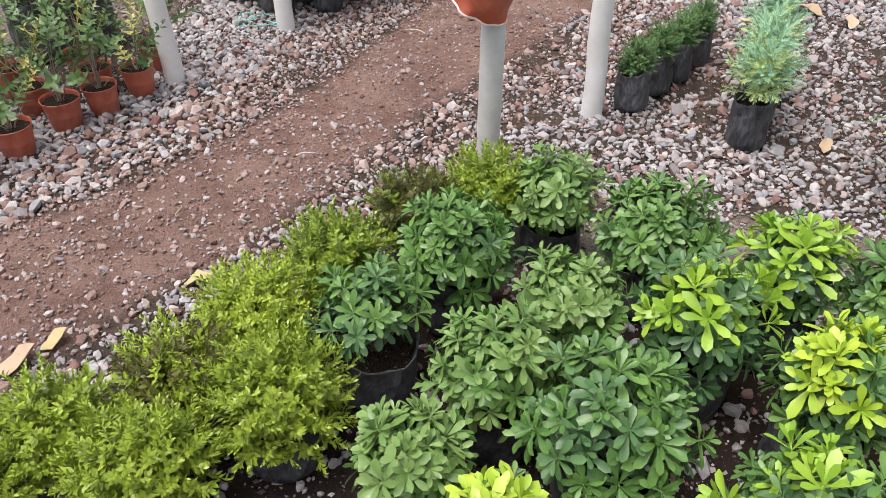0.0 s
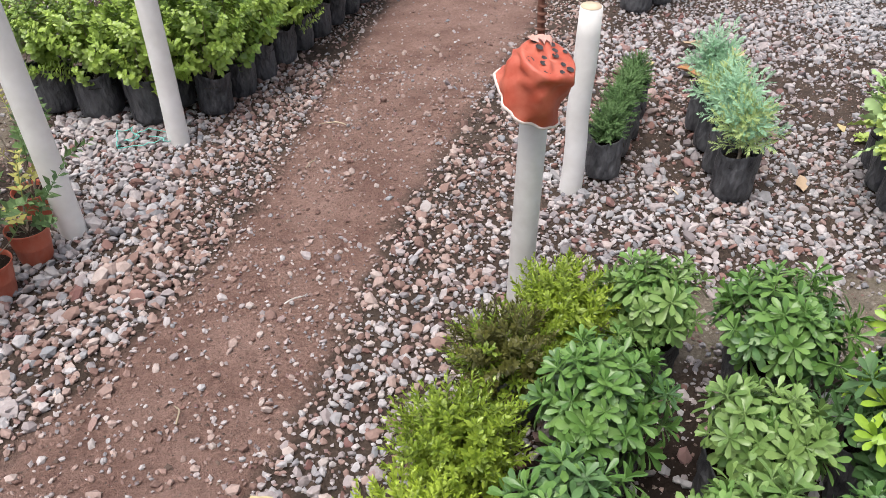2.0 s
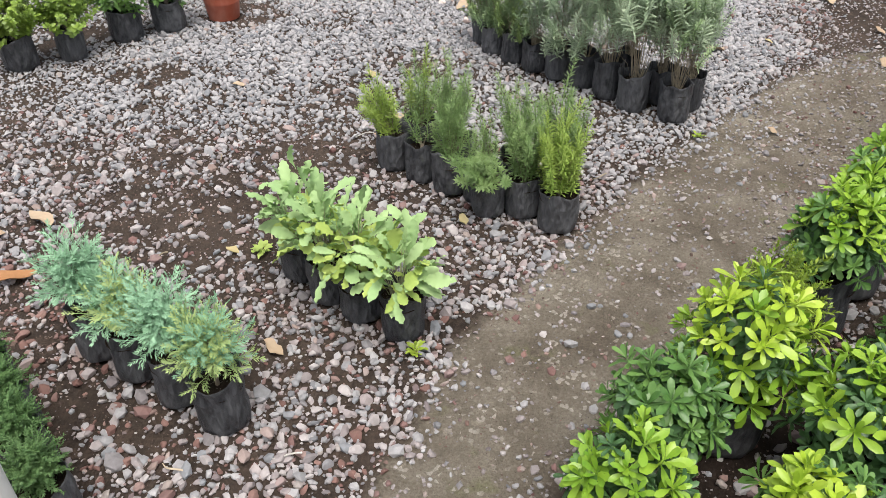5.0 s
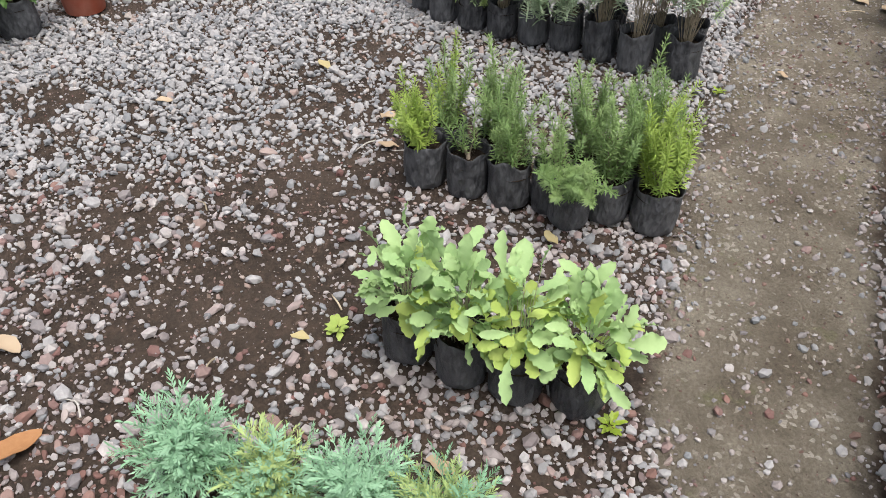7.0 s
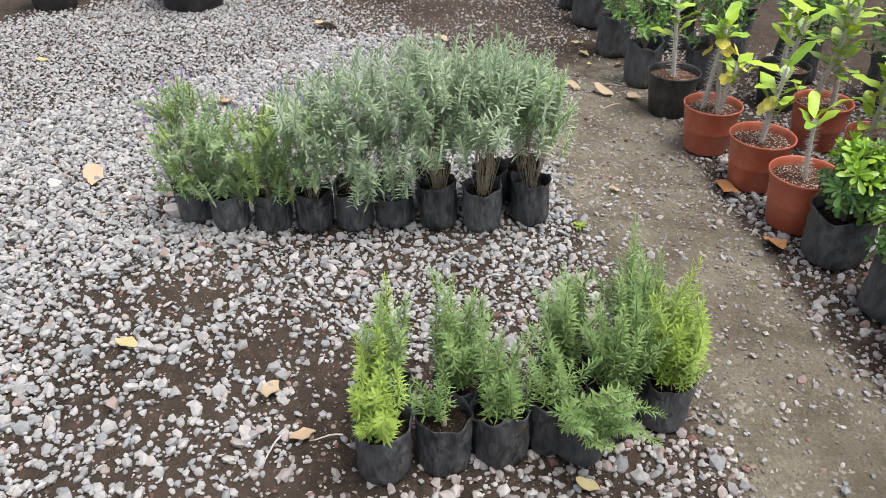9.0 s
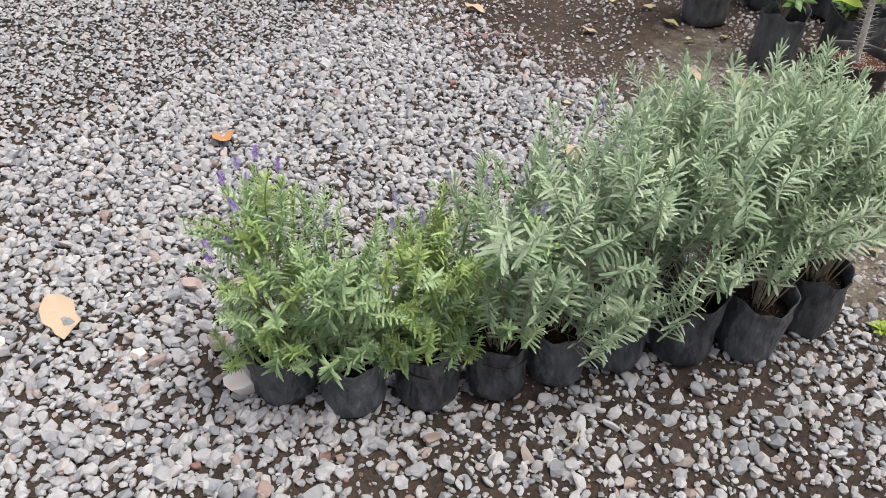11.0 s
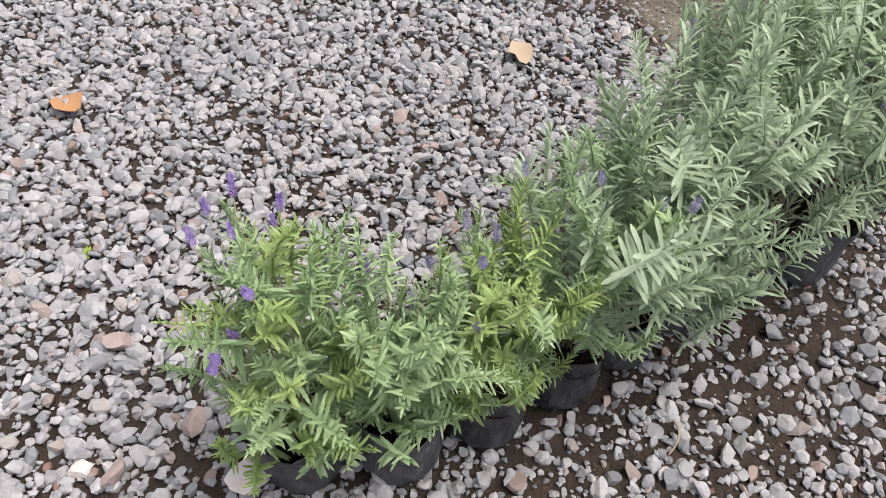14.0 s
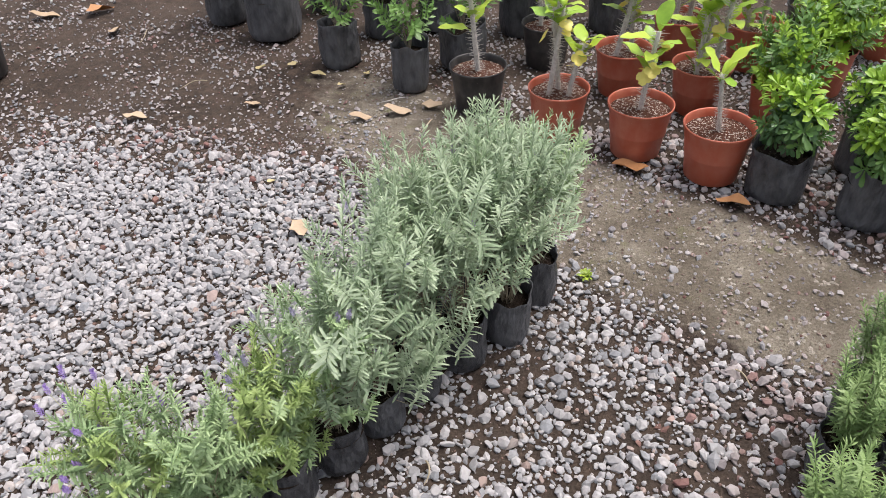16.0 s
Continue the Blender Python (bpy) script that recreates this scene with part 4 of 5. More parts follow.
def lavender(x, y, h, r, keys, w, bag, flowers=0, n=40, bare=0.12, label=""):
    """Lavender in a grow bag: bare woody stems below, leafy shoots above, flower spikes over them."""
    ob = thing("lavender_plant", x, y, label, "lavender", "row of lavender", R.uniform(0, 360))
    add_bag(ob, w, bag)
    z0 = bag * 0.82
    ends = []
    span = h - z0
    bare += 0.1 * (bare > 0.1)
    for i in range(n):
        a = i * 2.39996 + R.uniform(-0.3, 0.3)
        k = math.sqrt((i + 0.5) / n)
        z = z0 + span * (bare + (1 - bare) * R.uniform(0.03, 1.0) ** 0.85 * (1 - 0.18 * k * k))
        p = Vector((math.cos(a) * r * k * R.uniform(0.8, 1.1), math.sin(a) * r * k * R.uniform(0.8, 1.1), z))
        fan = 0.4 if label == OLD else 0.65
        d = Vector((math.cos(a) * k * fan + R.uniform(-0.18, 0.18), math.sin(a) * k * fan + R.uniform(-0.18, 0.18), 0.95 + R.uniform(-0.3, 0.2))).normalized()
        s = R.uniform(0.75, 1.15)
        q = p - d * 0.1 * s
        q.z = max(q.z, z0)
        put("shoot", R.choice(SPRIGS[R.choice(keys)]), ob, orient(q, d, R.uniform(0, TAU), s))
        if i % 2:
            ends.append(q)
    add_stems(ob, ends, z0, mat="dry_stem", thick=0.0013, spread=0.6, trunk=1.2, bend=0.02)
    for i in range(flowers):
        a = R.uniform(-1.2, 1.6) - ob.rotation_euler.z if label == YOUNG else R.uniform(0, TAU)
        d = Vector((math.cos(a) * R.uniform(0.05, 0.4), math.sin(a) * R.uniform(0.05, 0.4), 1)).normalized()
        p = Vector((math.cos(a) * r * R.uniform(0.1, 0.75), math.sin(a) * r * R.uniform(0.1, 0.75), h - R.uniform(0.11, 0.24)))
        s = R.uniform(0.6, 0.85)
        kind = "purple" if R.random() < 0.75 and keys[0] == "lav_green" else "mauve"
        fl = put("flower", STALK, ob, orient(p, d, R.uniform(0, TAU), s), "lavender flower on a pale stalk")
        put("flower_head", R.choice(SPIKES[kind]), fl, Matrix.Translation((0.002, 0.006, 0.1)) @ Matrix.Diagonal((0.85, 0.85, 0.95, 1)), "violet flower head")
    return ob


def rosemary(x, y, h, r, keys, w, bag, n=22, lean=(0, 0), label=""):
    ob = thing("rosemary_plant", x, y, label, "rosemary", "group of rosemary", R.uniform(0, 360) if lean == (0, 0) else 0)
    add_bag(ob, w, bag)
    z0 = bag * 0.82
    ends = []
    n = max(4, int(n * 0.78))
    for i in range(n):
        a = i * 2.39996
        k = math.sqrt((i + 0.5) / n)
        tall = (h - z0) * 0.88 * (1 - 0.35 * k) * R.uniform(0.72, 1.0)
        foot = Vector((math.cos(a) * r * k * 0.5, math.sin(a) * r * k * 0.5, z0))
        d = Vector((math.cos(a) * k * 0.18 + lean[0], math.sin(a) * k * 0.18 + lean[1], 1)).normalized()
        s, run = R.uniform(0.9, 1.15), 0.02
        while run < tall - 0.05:
            bend = Vector((R.uniform(-0.22, 0.22), R.uniform(-0.22, 0.22), 0))
            put("shoot", R.choice(SPRIGS[R.choice(keys)]), ob, orient(foot + d * run, d + bend, R.uniform(0, TAU), s))
            run += 0.07
        ends.append(foot + d * max(0.03, tall - 0.06))
    add_stems(ob, ends or [Vector((0, 0, h * 0.7))], z0, thick=0.0026)
    return ob


def sage(x, y, r, h, w, bag, yellow=0.3, n=30, label=""):
    ob = thing("sage_plant", x, y, label, "sage", "group of sage", 0)
    add_bag(ob, w, bag)
    z0 = bag * 0.85
    ends = []
    for i, d in enumerate(dome(n, -0.15, 0.14)):
        k = R.uniform(0.35, 1.05)
        p = Vector((d.x * r * 0.62 * k, d.y * r * 0.62 * k, z0 + (h - z0) * (0.2 + 0.52 * max(d.z, 0) * k)))
        key = "sage_yellow" if (R.random() < yellow and d.z < 0.6) or R.random() < yellow * 0.3 else "sage"
        rise = 4 + 55 * max(d.z, 0) ** 1.3 + R.uniform(-28, 28)
        m = Matrix.Translation(p) @ Matrix.Rotation(math.atan2(d.y, d.x) + R.gauss(0, 0.8), 4, "Z") @ Matrix.Rotation(radians(-rise), 4, "Y") @ Matrix.Rotation(R.gauss(0, 0.6), 4, "X")
        s = R.uniform(0.65, 1.25)
        put("leaf", R.choice(BROAD[key]), ob, m @ Matrix.Diagonal((s, s, s, 1)))
        ends.append(p)
    add_stems(ob, ends[::3], z0, "pale_stem", 0.0016, 1.0, trunk=1.5)
    return ob


def spiny_stem(h, seed, thick=0.0105):
    r = random.Random(seed)
    V, F = [], []
    bx, by = r.uniform(-0.12, 0.12), r.uniform(-0.12, 0.12)
    pts = [np.array((bx * h * s * s, by * h * s * s, h * s)) for s in np.linspace(0, 1, 8)]
    add_tube(V, F, pts, [thick * (1 - 0.25 * i / 7) for i in range(8)], 8)
    n = int(h * 560)
    for i in range(n):
        s = i / n
        c = np.array((bx * h * s * s, by * h * s * s, h * s))
        a = i * 2.39996 + r.uniform(-0.4, 0.4)
        d = np.array((math.cos(a), math.sin(a), r.uniform(-0.1, 0.5)))
        add_tube(V, F, [c + d * thick * 0.7, c + d * (thick + r.uniform(0.013, 0.027))], [0.0016, 0.0003], 4, False)
    return mesh("spiny_stem", V, F, "spiny"), pts[-1]


SPINY = [spiny_stem(hh, 130 + i) for i, hh in enumerate((0.34, 0.26, 0.42))]
FLOWER = {}
for key in ("petal_yellow", "petal_red"):
    V, F = [], []
    for i in range(4):
        a = TAU * i / 4
        add_leaf(V, F, np.zeros(3), np.array((math.cos(a), math.sin(a), 0.3)), np.array((0, 0, 1.0)), 0.029, 0.03, 0.1, 0.05, ((0.0, 0.2), (0.5, 1.0), (0.85, 0.8), (1.0, 0.0)))
    FLOWER[key] = mesh("flower", V, F, key)


def euphorbia(x, y, w, h, vessel="terracotta", stems=2, leaves=9, flowers=2, red=False, label="", size=1.0):
    leaves = int(leaves * 1.5) if y < 0.4 else int(leaves * 1.15)
    ob = thing("spiny_potted_plant", x, y, label, "potted plant", "spiny plants in pots", R.uniform(0, 360))
    add_pot(ob, w, h, vessel)
    for i in range(stems):
        me, tip = SPINY[R.randrange(3)]
        a = TAU * i / stems + R.uniform(-0.4, 0.4)
        rad = 0.0 if stems == 1 else w * 0.17
        m = Matrix.Translation((math.cos(a) * rad, math.sin(a) * rad, h * 0.82)) @ Euler((R.uniform(-0.13, 0.13), R.uniform(-0.13, 0.13), R.uniform(0, 6))).to_matrix().to_4x4() @ Matrix.Diagonal((0.5 + 0.5 * size, 0.5 + 0.5 * size, size, 1))
        put("spiny_stem", me, ob, m, "grey stem covered in thorns")
        for j in range(leaves):
            b = j * 2.39996
            p = m @ Vector((tip[0], tip[1], tip[2] - 0.02 * j))
            k = R.uniform(0.7, 1.15)
            put("leaf", R.choice(EUPH), ob, Matrix.Translation(p) @ Matrix.Rotation(b, 4, "Z") @ Matrix.Rotation(radians(-R.uniform(15, 60)), 4, "Y") @ Matrix.Diagonal((k, k, k, 1)))
        for j in range(flowers):
            p = m @ Vector((tip[0] * 0.7, tip[1] * 0.7, tip[2] * R.uniform(0.3, 0.75)))
            d = Vector((R.uniform(-1, 1), R.uniform(-1, 1), 0.6)).normalized()
            put("flower", FLOWER["petal_red" if red else "petal_yellow"], ob, orient(p + d * 0.05, d), "small yellow flower")
    return ob


# the bed of shrubs
BROADLEAF = "broad-leaved evergreen shrub with glossy rosettes in a black bag"
BRIGHT = "broad-leaved shrub with bright yellow-green new shoots in a black bag"
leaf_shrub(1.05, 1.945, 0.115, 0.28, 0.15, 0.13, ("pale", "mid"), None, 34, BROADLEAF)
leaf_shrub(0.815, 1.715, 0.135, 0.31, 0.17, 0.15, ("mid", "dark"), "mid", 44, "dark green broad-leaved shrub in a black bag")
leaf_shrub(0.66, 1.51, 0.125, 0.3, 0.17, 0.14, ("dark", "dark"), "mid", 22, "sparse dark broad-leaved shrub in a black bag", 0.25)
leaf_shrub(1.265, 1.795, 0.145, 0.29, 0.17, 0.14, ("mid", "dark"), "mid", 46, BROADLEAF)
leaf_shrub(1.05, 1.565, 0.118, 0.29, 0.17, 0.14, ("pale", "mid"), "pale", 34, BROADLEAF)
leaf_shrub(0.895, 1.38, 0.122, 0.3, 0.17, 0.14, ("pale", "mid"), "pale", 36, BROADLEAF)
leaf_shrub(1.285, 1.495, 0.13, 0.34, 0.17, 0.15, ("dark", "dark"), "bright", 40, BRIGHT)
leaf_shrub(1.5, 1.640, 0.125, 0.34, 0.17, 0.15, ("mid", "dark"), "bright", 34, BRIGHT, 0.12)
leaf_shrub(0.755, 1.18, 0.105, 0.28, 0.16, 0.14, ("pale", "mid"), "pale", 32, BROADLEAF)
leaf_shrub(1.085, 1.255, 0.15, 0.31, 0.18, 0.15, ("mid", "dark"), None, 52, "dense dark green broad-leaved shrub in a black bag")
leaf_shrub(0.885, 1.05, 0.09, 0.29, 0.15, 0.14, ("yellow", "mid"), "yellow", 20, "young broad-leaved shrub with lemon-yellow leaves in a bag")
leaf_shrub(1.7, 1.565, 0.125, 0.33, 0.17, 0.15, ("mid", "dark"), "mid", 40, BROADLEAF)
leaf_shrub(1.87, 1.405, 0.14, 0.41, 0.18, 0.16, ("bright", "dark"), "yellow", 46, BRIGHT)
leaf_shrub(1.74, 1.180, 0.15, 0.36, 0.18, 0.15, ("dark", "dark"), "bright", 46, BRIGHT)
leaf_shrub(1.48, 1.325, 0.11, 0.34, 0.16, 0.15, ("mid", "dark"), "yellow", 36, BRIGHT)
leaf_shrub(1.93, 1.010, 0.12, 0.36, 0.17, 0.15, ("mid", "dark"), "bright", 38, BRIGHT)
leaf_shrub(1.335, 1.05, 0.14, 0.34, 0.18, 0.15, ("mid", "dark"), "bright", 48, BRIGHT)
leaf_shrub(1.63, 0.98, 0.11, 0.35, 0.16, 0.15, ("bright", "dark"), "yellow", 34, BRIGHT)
twig_shrub("potted_shrub", 2.1, 1.29, 0.105, 0.34, ["box", "box", "box"], 120, 0.15, 0.14, "light green fine-leaved round shrub in a black bag", group="shrubs in the bed")
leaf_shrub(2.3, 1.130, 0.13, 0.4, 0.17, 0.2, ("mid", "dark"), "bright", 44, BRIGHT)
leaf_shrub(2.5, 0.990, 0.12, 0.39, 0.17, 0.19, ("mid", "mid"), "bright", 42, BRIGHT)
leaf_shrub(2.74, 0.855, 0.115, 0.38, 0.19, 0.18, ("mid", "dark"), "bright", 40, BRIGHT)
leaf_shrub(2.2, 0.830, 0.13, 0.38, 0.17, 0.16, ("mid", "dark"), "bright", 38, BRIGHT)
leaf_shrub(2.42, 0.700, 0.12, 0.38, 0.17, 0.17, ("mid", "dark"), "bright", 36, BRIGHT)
SMALL = "small-leaved green hedging shrub in a black bag"
for x, y, r, h, keys in ((0.885, 2.03, 0.115, 0.26, ["box"]), (0.715, 1.94, 0.11, 0.26, ["box_brown", "box_brown", "box"]), (0.55, 1.745, 0.115, 0.27, ["box"]), (0.41, 1.58, 0.115, 0.25, ["box"]),
                         (0.5, 1.345, 0.13, 0.28, ["box"]), (0.3, 1.4, 0.11, 0.24, ["box", "box_brown"]), (0.12, 1.27, 0.11, 0.24, ["box"]), (0.31, 1.19, 0.12, 0.27, ["box"]), (0.03, 1.12, 0.1, 0.25, ["box"])):
    twig_shrub("potted_shrub", x, y - 0.015, r, h, keys, int(130 * (r / 0.1) ** 1.5), 0.15, 0.13, SMALL if "box_brown" not in keys else "small-leaved shrub with bronze twigs in a black bag", group="small-leaved shrubs", low=-0.35)

# the row of lavender
OLD = "tall grey-green lavender on bare woody stems in a black bag"
LAV = [(4.262, 2.295, 0.51, 0.14, ["lav_green", "lav_green", "lav_yellow"], 0.13, 0.13, 15, -0.12, YOUNG), (4.14, 2.228, 0.48, 0.125, ["lav_green"], 0.13, 0.14, 2, -0.1, YOUNG), (4.035, 2.127, 0.475, 0.13, ["lav_yellow", "lav_yellow", "lav_green"], 0.125, 0.14, 9, -0.05, YOUNG),
       (3.945, 2.018, 0.54, 0.14, ["lav_grey", "lav_green"], 0.125, 0.14, 4, 0.22, OLD), (3.875, 1.903, 0.6, 0.15, ["lav_grey"], 0.125, 0.15, 2, 0.08, OLD), (3.8, 1.797, 0.63, 0.15, ["lav_grey"], 0.125, 0.155, 2, 0.1, OLD),
       (3.7, 1.684, 0.62, 0.145, ["lav_grey"], 0.13, 0.16, 2, 0.26, OLD), (3.593, 1.582, 0.6, 0.135, ["lav_grey"], 0.13, 0.155, 1, 0.3, OLD), (3.523, 1.425, 0.59, 0.125, ["lav_grey", "lav_grey", "lav_green"], 0.13, 0.155, 0, 0.32, OLD),
       (3.635, 1.36, 0.57, 0.095, ["lav_grey", "lav_grey", "lav_green"], 0.12, 0.15, 0, 0.3, OLD), (3.68, 1.47, 0.6, 0.115, ["lav_grey"], 0.12, 0.15, 1, 0.3, OLD), (3.82, 1.61, 0.59, 0.12, ["lav_grey"], 0.12, 0.15, 1, 0.24, OLD)]
for x, y, h, r, keys, w, bag, fl, bare, label in LAV:
    lavender(x, y, h, r, keys, w, bag, fl, 62 if label == OLD else 84, bare, label)

# the group of rosemary
RS = "upright dark green rosemary in a black bag"
RY = "fresh yellow-green rosemary in a black bag"
for x, y, h, r, keys, n, lean, label in ((2.967, 2.45, 0.4, 0.06, ["rosemary_young"], 12, (-0.2, 0.25), RY), (2.899, 2.331, 0.3, 0.05, ["rosemary"], 5, (0.3, 0.2), RS), (2.832, 2.217, 0.36, 0.08, ["rosemary"], 16, (0, 0), RS), (2.787, 2.1, 0.33, 0.07, ["rosemary"], 10, (0, 0), RS),
                                         (2.73, 1.955, 0.42, 0.08, ["rosemary"], 16, (0, 0), RS), (2.666, 1.84, 0.42, 0.085, ["rosemary_young"], 20, (0, 0), RY), (3.07, 2.37, 0.42, 0.06, ["rosemary", "rosemary_young"], 12, (0, 0), RS), (2.97, 2.23, 0.45, 0.07, ["rosemary"], 16, (0, 0), RS), (2.86, 1.985, 0.47, 0.06, ["rosemary"], 12, (0, 0), RS), (2.775, 1.85, 0.5, 0.07, ["rosemary"], 16, (0, 0), RS)):
    rosemary(x, y - 0.01, h, r * 1.1, keys, 0.128, 0.145, int(n * 1.2), lean, label)
rosemary(2.72, 2.06, 0.31, 0.13, ["rosemary"], 0.115, 0.13, 22, (-0.95, 0.35), "sprawling rosemary hanging over its black bag")

# sage
for x, y, r, h, yl, n in ((2.284, 2.564, 0.11, 0.41, 0.1, 34), (2.202, 2.455, 0.12, 0.4, 0.25, 36), (2.138, 2.342, 0.115, 0.4, 0.6, 34), (2.085, 2.215, 0.12, 0.37, 0.25, 38)):
    sage(x, y - 0.013, r, h, 0.122, 0.145, yl, int(n * 2.5), "grey-green sage with yellowing lower leaves in a black bag")

# feathery herbs and thyme
for x, y, h, keys in ((1.875, 2.98, 0.33, ["art_blue"]), (1.825, 2.845, 0.28, ["art_yellow", "art_blue"]), (1.765, 2.695, 0.32, ["art_blue"]), (1.705, 2.555, 0.31, ["art_yellow", "art_blue", "art_yellow"])):
    twig_shrub("feathery_herb", x, y - 0.013, 0.066, h, keys, 32, 0.122, 0.155, "feathery blue-green herb in a black bag" if keys[0] == "art_blue" else "feathery yellow-green herb in a black bag", "herb", "row of feathery herbs", low=-0.05, upright=0.2, z_share=0.4, scale=0.85)
for x, y in ((1.39, 2.795), (1.487, 2.915), (1.58, 3.02), (1.675, 3.145)):
    twig_shrub("thyme_plant", x, y - 0.016, 0.062, 0.245, ["thyme"], 110, 0.118, 0.14, "bushy dark green thyme in a black bag", "herb", "row of thyme", low=-0.2, upright=0.35)

# spiny plants in pots along the dirt strip
EU = "thorny potted plant with bright leaves in a terracotta-coloured pot"
euphorbia(3.763, 0.33, 0.225, 0.19, "black_pot", 1, 7, 0, False, "thorny single-stemmed plant in a black plastic pot")
euphorbia(3.455, 0.5, 0.225, 0.19, "terracotta", 3, 6, 3, False, EU, 0.8)
euphorbia(3.173, 0.615, 0.23, 0.195, "terracotta", 1, 11, 4, False, EU, 0.85)
euphorbia(2.93, 0.755, 0.235, 0.195, "terracotta", 1, 5, 0, False, EU, 0.5)
euphorbia(3.197, 0.14, 0.225, 0.19, "terracotta", 2, 10, 1, False, EU)
euphorbia(2.913, 0.28, 0.23, 0.19, "terracotta", 3, 9, 1, False, EU)
euphorbia(2.64, -0.13, 0.23, 0.19, "terracotta", 2, 9, 2, True, EU)
euphorbia(2.93, -0.2, 0.23, 0.19, "terracotta", 2, 10, 1, True, EU)
euphorbia(3.5, -0.1, 0.22, 0.19, "black_pot", 2, 6, 0, False, "thorny plant with a curling stem in a black pot")
euphorbia(2.35, -0.35, 0.22, 0.19, "black_pot", 2, 8, 1, False, "thorny plant in a black plastic pot")
twig_shrub("potted_shrub", 2.66, 0.42, 0.11, 0.4, ["lime", "shrub"], 40, 0.21, 0.19, "small-leaved shrub in a terracotta-coloured pot", group="southern pots", vessel="terracotta")
twig_shrub("potted_shrub", 2.06, -0.24, 0.12, 0.42, ["lime", "hedge"], 44, 0.2, 0.19, "bright green shrub in a terracotta-coloured pot", group="southern pots", vessel="terracotta")
twig_shrub("potted_shrub", 2.4, 0.1, 0.13, 0.42, ["lime", "lime", "shrub"], 50, 0.2, 0.19, "bright green leafy shrub in a terracotta-coloured pot", group="southern pots", vessel="terracotta")
TW = "twiggy young shrub with few leaves in a black bag"
for x, y, w, h in ((4.06, 0.15, 0.155, 0.2), (4.41, -0.07, 0.175, 0.2), (4.79, -0.36, 0.25, 0.26), (5.09, -0.53, 0.2, 0.22), (4.27, -0.4, 0.18, 0.2), (3.86, -0.08, 0.2, 0.2), (4.02, -0.5, 0.2, 0.22), (3.62, -0.45, 0.2, 0.22), (4.6, -0.72, 0.22, 0.22), (3.2, -0.5, 0.2, 0.2)):
    twig_shrub("potted_shrub", x, y, 0.1, h + 0.33, ["shrub"], 14 if y > -0.1 else 30, w, h, TW, group="southern bags", inner=0.5, upright=0.9, stems=12)


# big pots and bags to the east and north
def big_pot(x, y, w, h, label, key="black_pot"):
    ob = thing("nursery_pot", x, y, label, "pot", "large pots", R.uniform(0, 360))
    add_pot(ob, w, h, key, "soil")
    V, F = [], []
    add_tube(V, F, [(0, 0, h * 0.8), (0.01, 0.0, h + 0.2), (0.0, 0.015, h + 0.5)], [0.012, 0.01, 0.008], 7)
    put("trunk", mesh("trunk", V, F, "wood"), ob, None, "thin bare trunk")
    return ob


big_pot(6.62, 1.25, 0.47, 0.4, "large black plastic pot standing on gravel")
big_pot(6.03, 0.155, 0.33, 0.32, "large black plastic pot standing on earth")
big_pot(7.12, 1.92, 0.33, 0.34, "large black plastic pot standing on gravel")
big_pot(5.8, 2.955, 0.27, 0.27, "black plastic pot standing on gravel")
big_pot(6.26, 2.69, 0.24, 0.26, "black plastic pot standing on gravel")
big_pot(4.945, 3.425, 0.22, 0.19, "terracotta-coloured pot with a thin pale trunk", "terracotta")
big_pot(5.37, 3.155, 0.22, 0.19, "terracotta-coloured pot with a thin trunk", "terracotta")
big_pot(4.418, 3.76, 0.22, 0.19, "terracotta-coloured pot standing on gravel", "terracotta")
big_pot(-0.8, 4.1, 0.26, 0.22, "black plastic pot standing on earth behind roses")
big_pot(-1.12, 4.32, 0.28, 0.24, "black plastic pot standing on earth behind roses")
for x, y, w, keys in ((4.205, 3.965, 0.17, ["shrub"]), (4.03, 4.12, 0.165, ["shrub"]), (3.745, 4.24, 0.13, ["hedge"]), (3.6, 4.42, 0.15, ["hedge"])):
    twig_shrub("potted_shrub", x, y, 0.12, 0.4, keys, 34, w, 0.155, "leafy young plant in a black bag on gravel", group="northern bags", upright=0.7)
for x, y, w in ((2.3, 4.2, 0.15), (2.46, 4.27, 0.14)):
    twig_shrub("potted_shrub", x, y, 0.09, 0.46, ["hedge"], 12, w, 0.155, "thin young plant with few leaves in a black bag", group="northern bags", upright=0.9, inner=0.3, stems=10)
V, F = [], []
add_tube(V, F, [(0, 0, 0.1), (0.005, 0, 0.5), (0.0, 0.0, 1.0)], [0.014, 0.014, 0.013], 8)
st = thing("wooden_stake", 2.28, 4.19, "brown wooden stake stuck into a black bag", "stake")
put("stick", mesh("stick", V, F, "stake"), st)

# roses in small pots, and the hedge plants
for x, y, w in ((-0.655, 2.27, 0.12), (-0.555, 2.43, 0.122), (-0.482, 2.605, 0.122), (-0.394, 2.7, 0.115), (-0.32, 2.84, 0.112), (-0.465, 2.84, 0.115), (-0.62, 2.69, 0.12), (-0.33, 3.04, 0.11), (-0.56, 2.95, 0.12), (-0.72, 2.56, 0.12), (-0.75, 2.82, 0.12)):
    twig_shrub("potted_rose", x + 0.03, y - 0.04, 0.11, 0.32 + R.uniform(-0.06, 0.08), ["rose", "rose", "rose", "rose", "rose_yellow"], 8, w, 0.1, "thin rose bush with yellowing leaves in a small terracotta-coloured pot", "rose", "roses in pots", vessel="terracotta", upright=0.8, inner=0.4, low=0.0, stems=16)
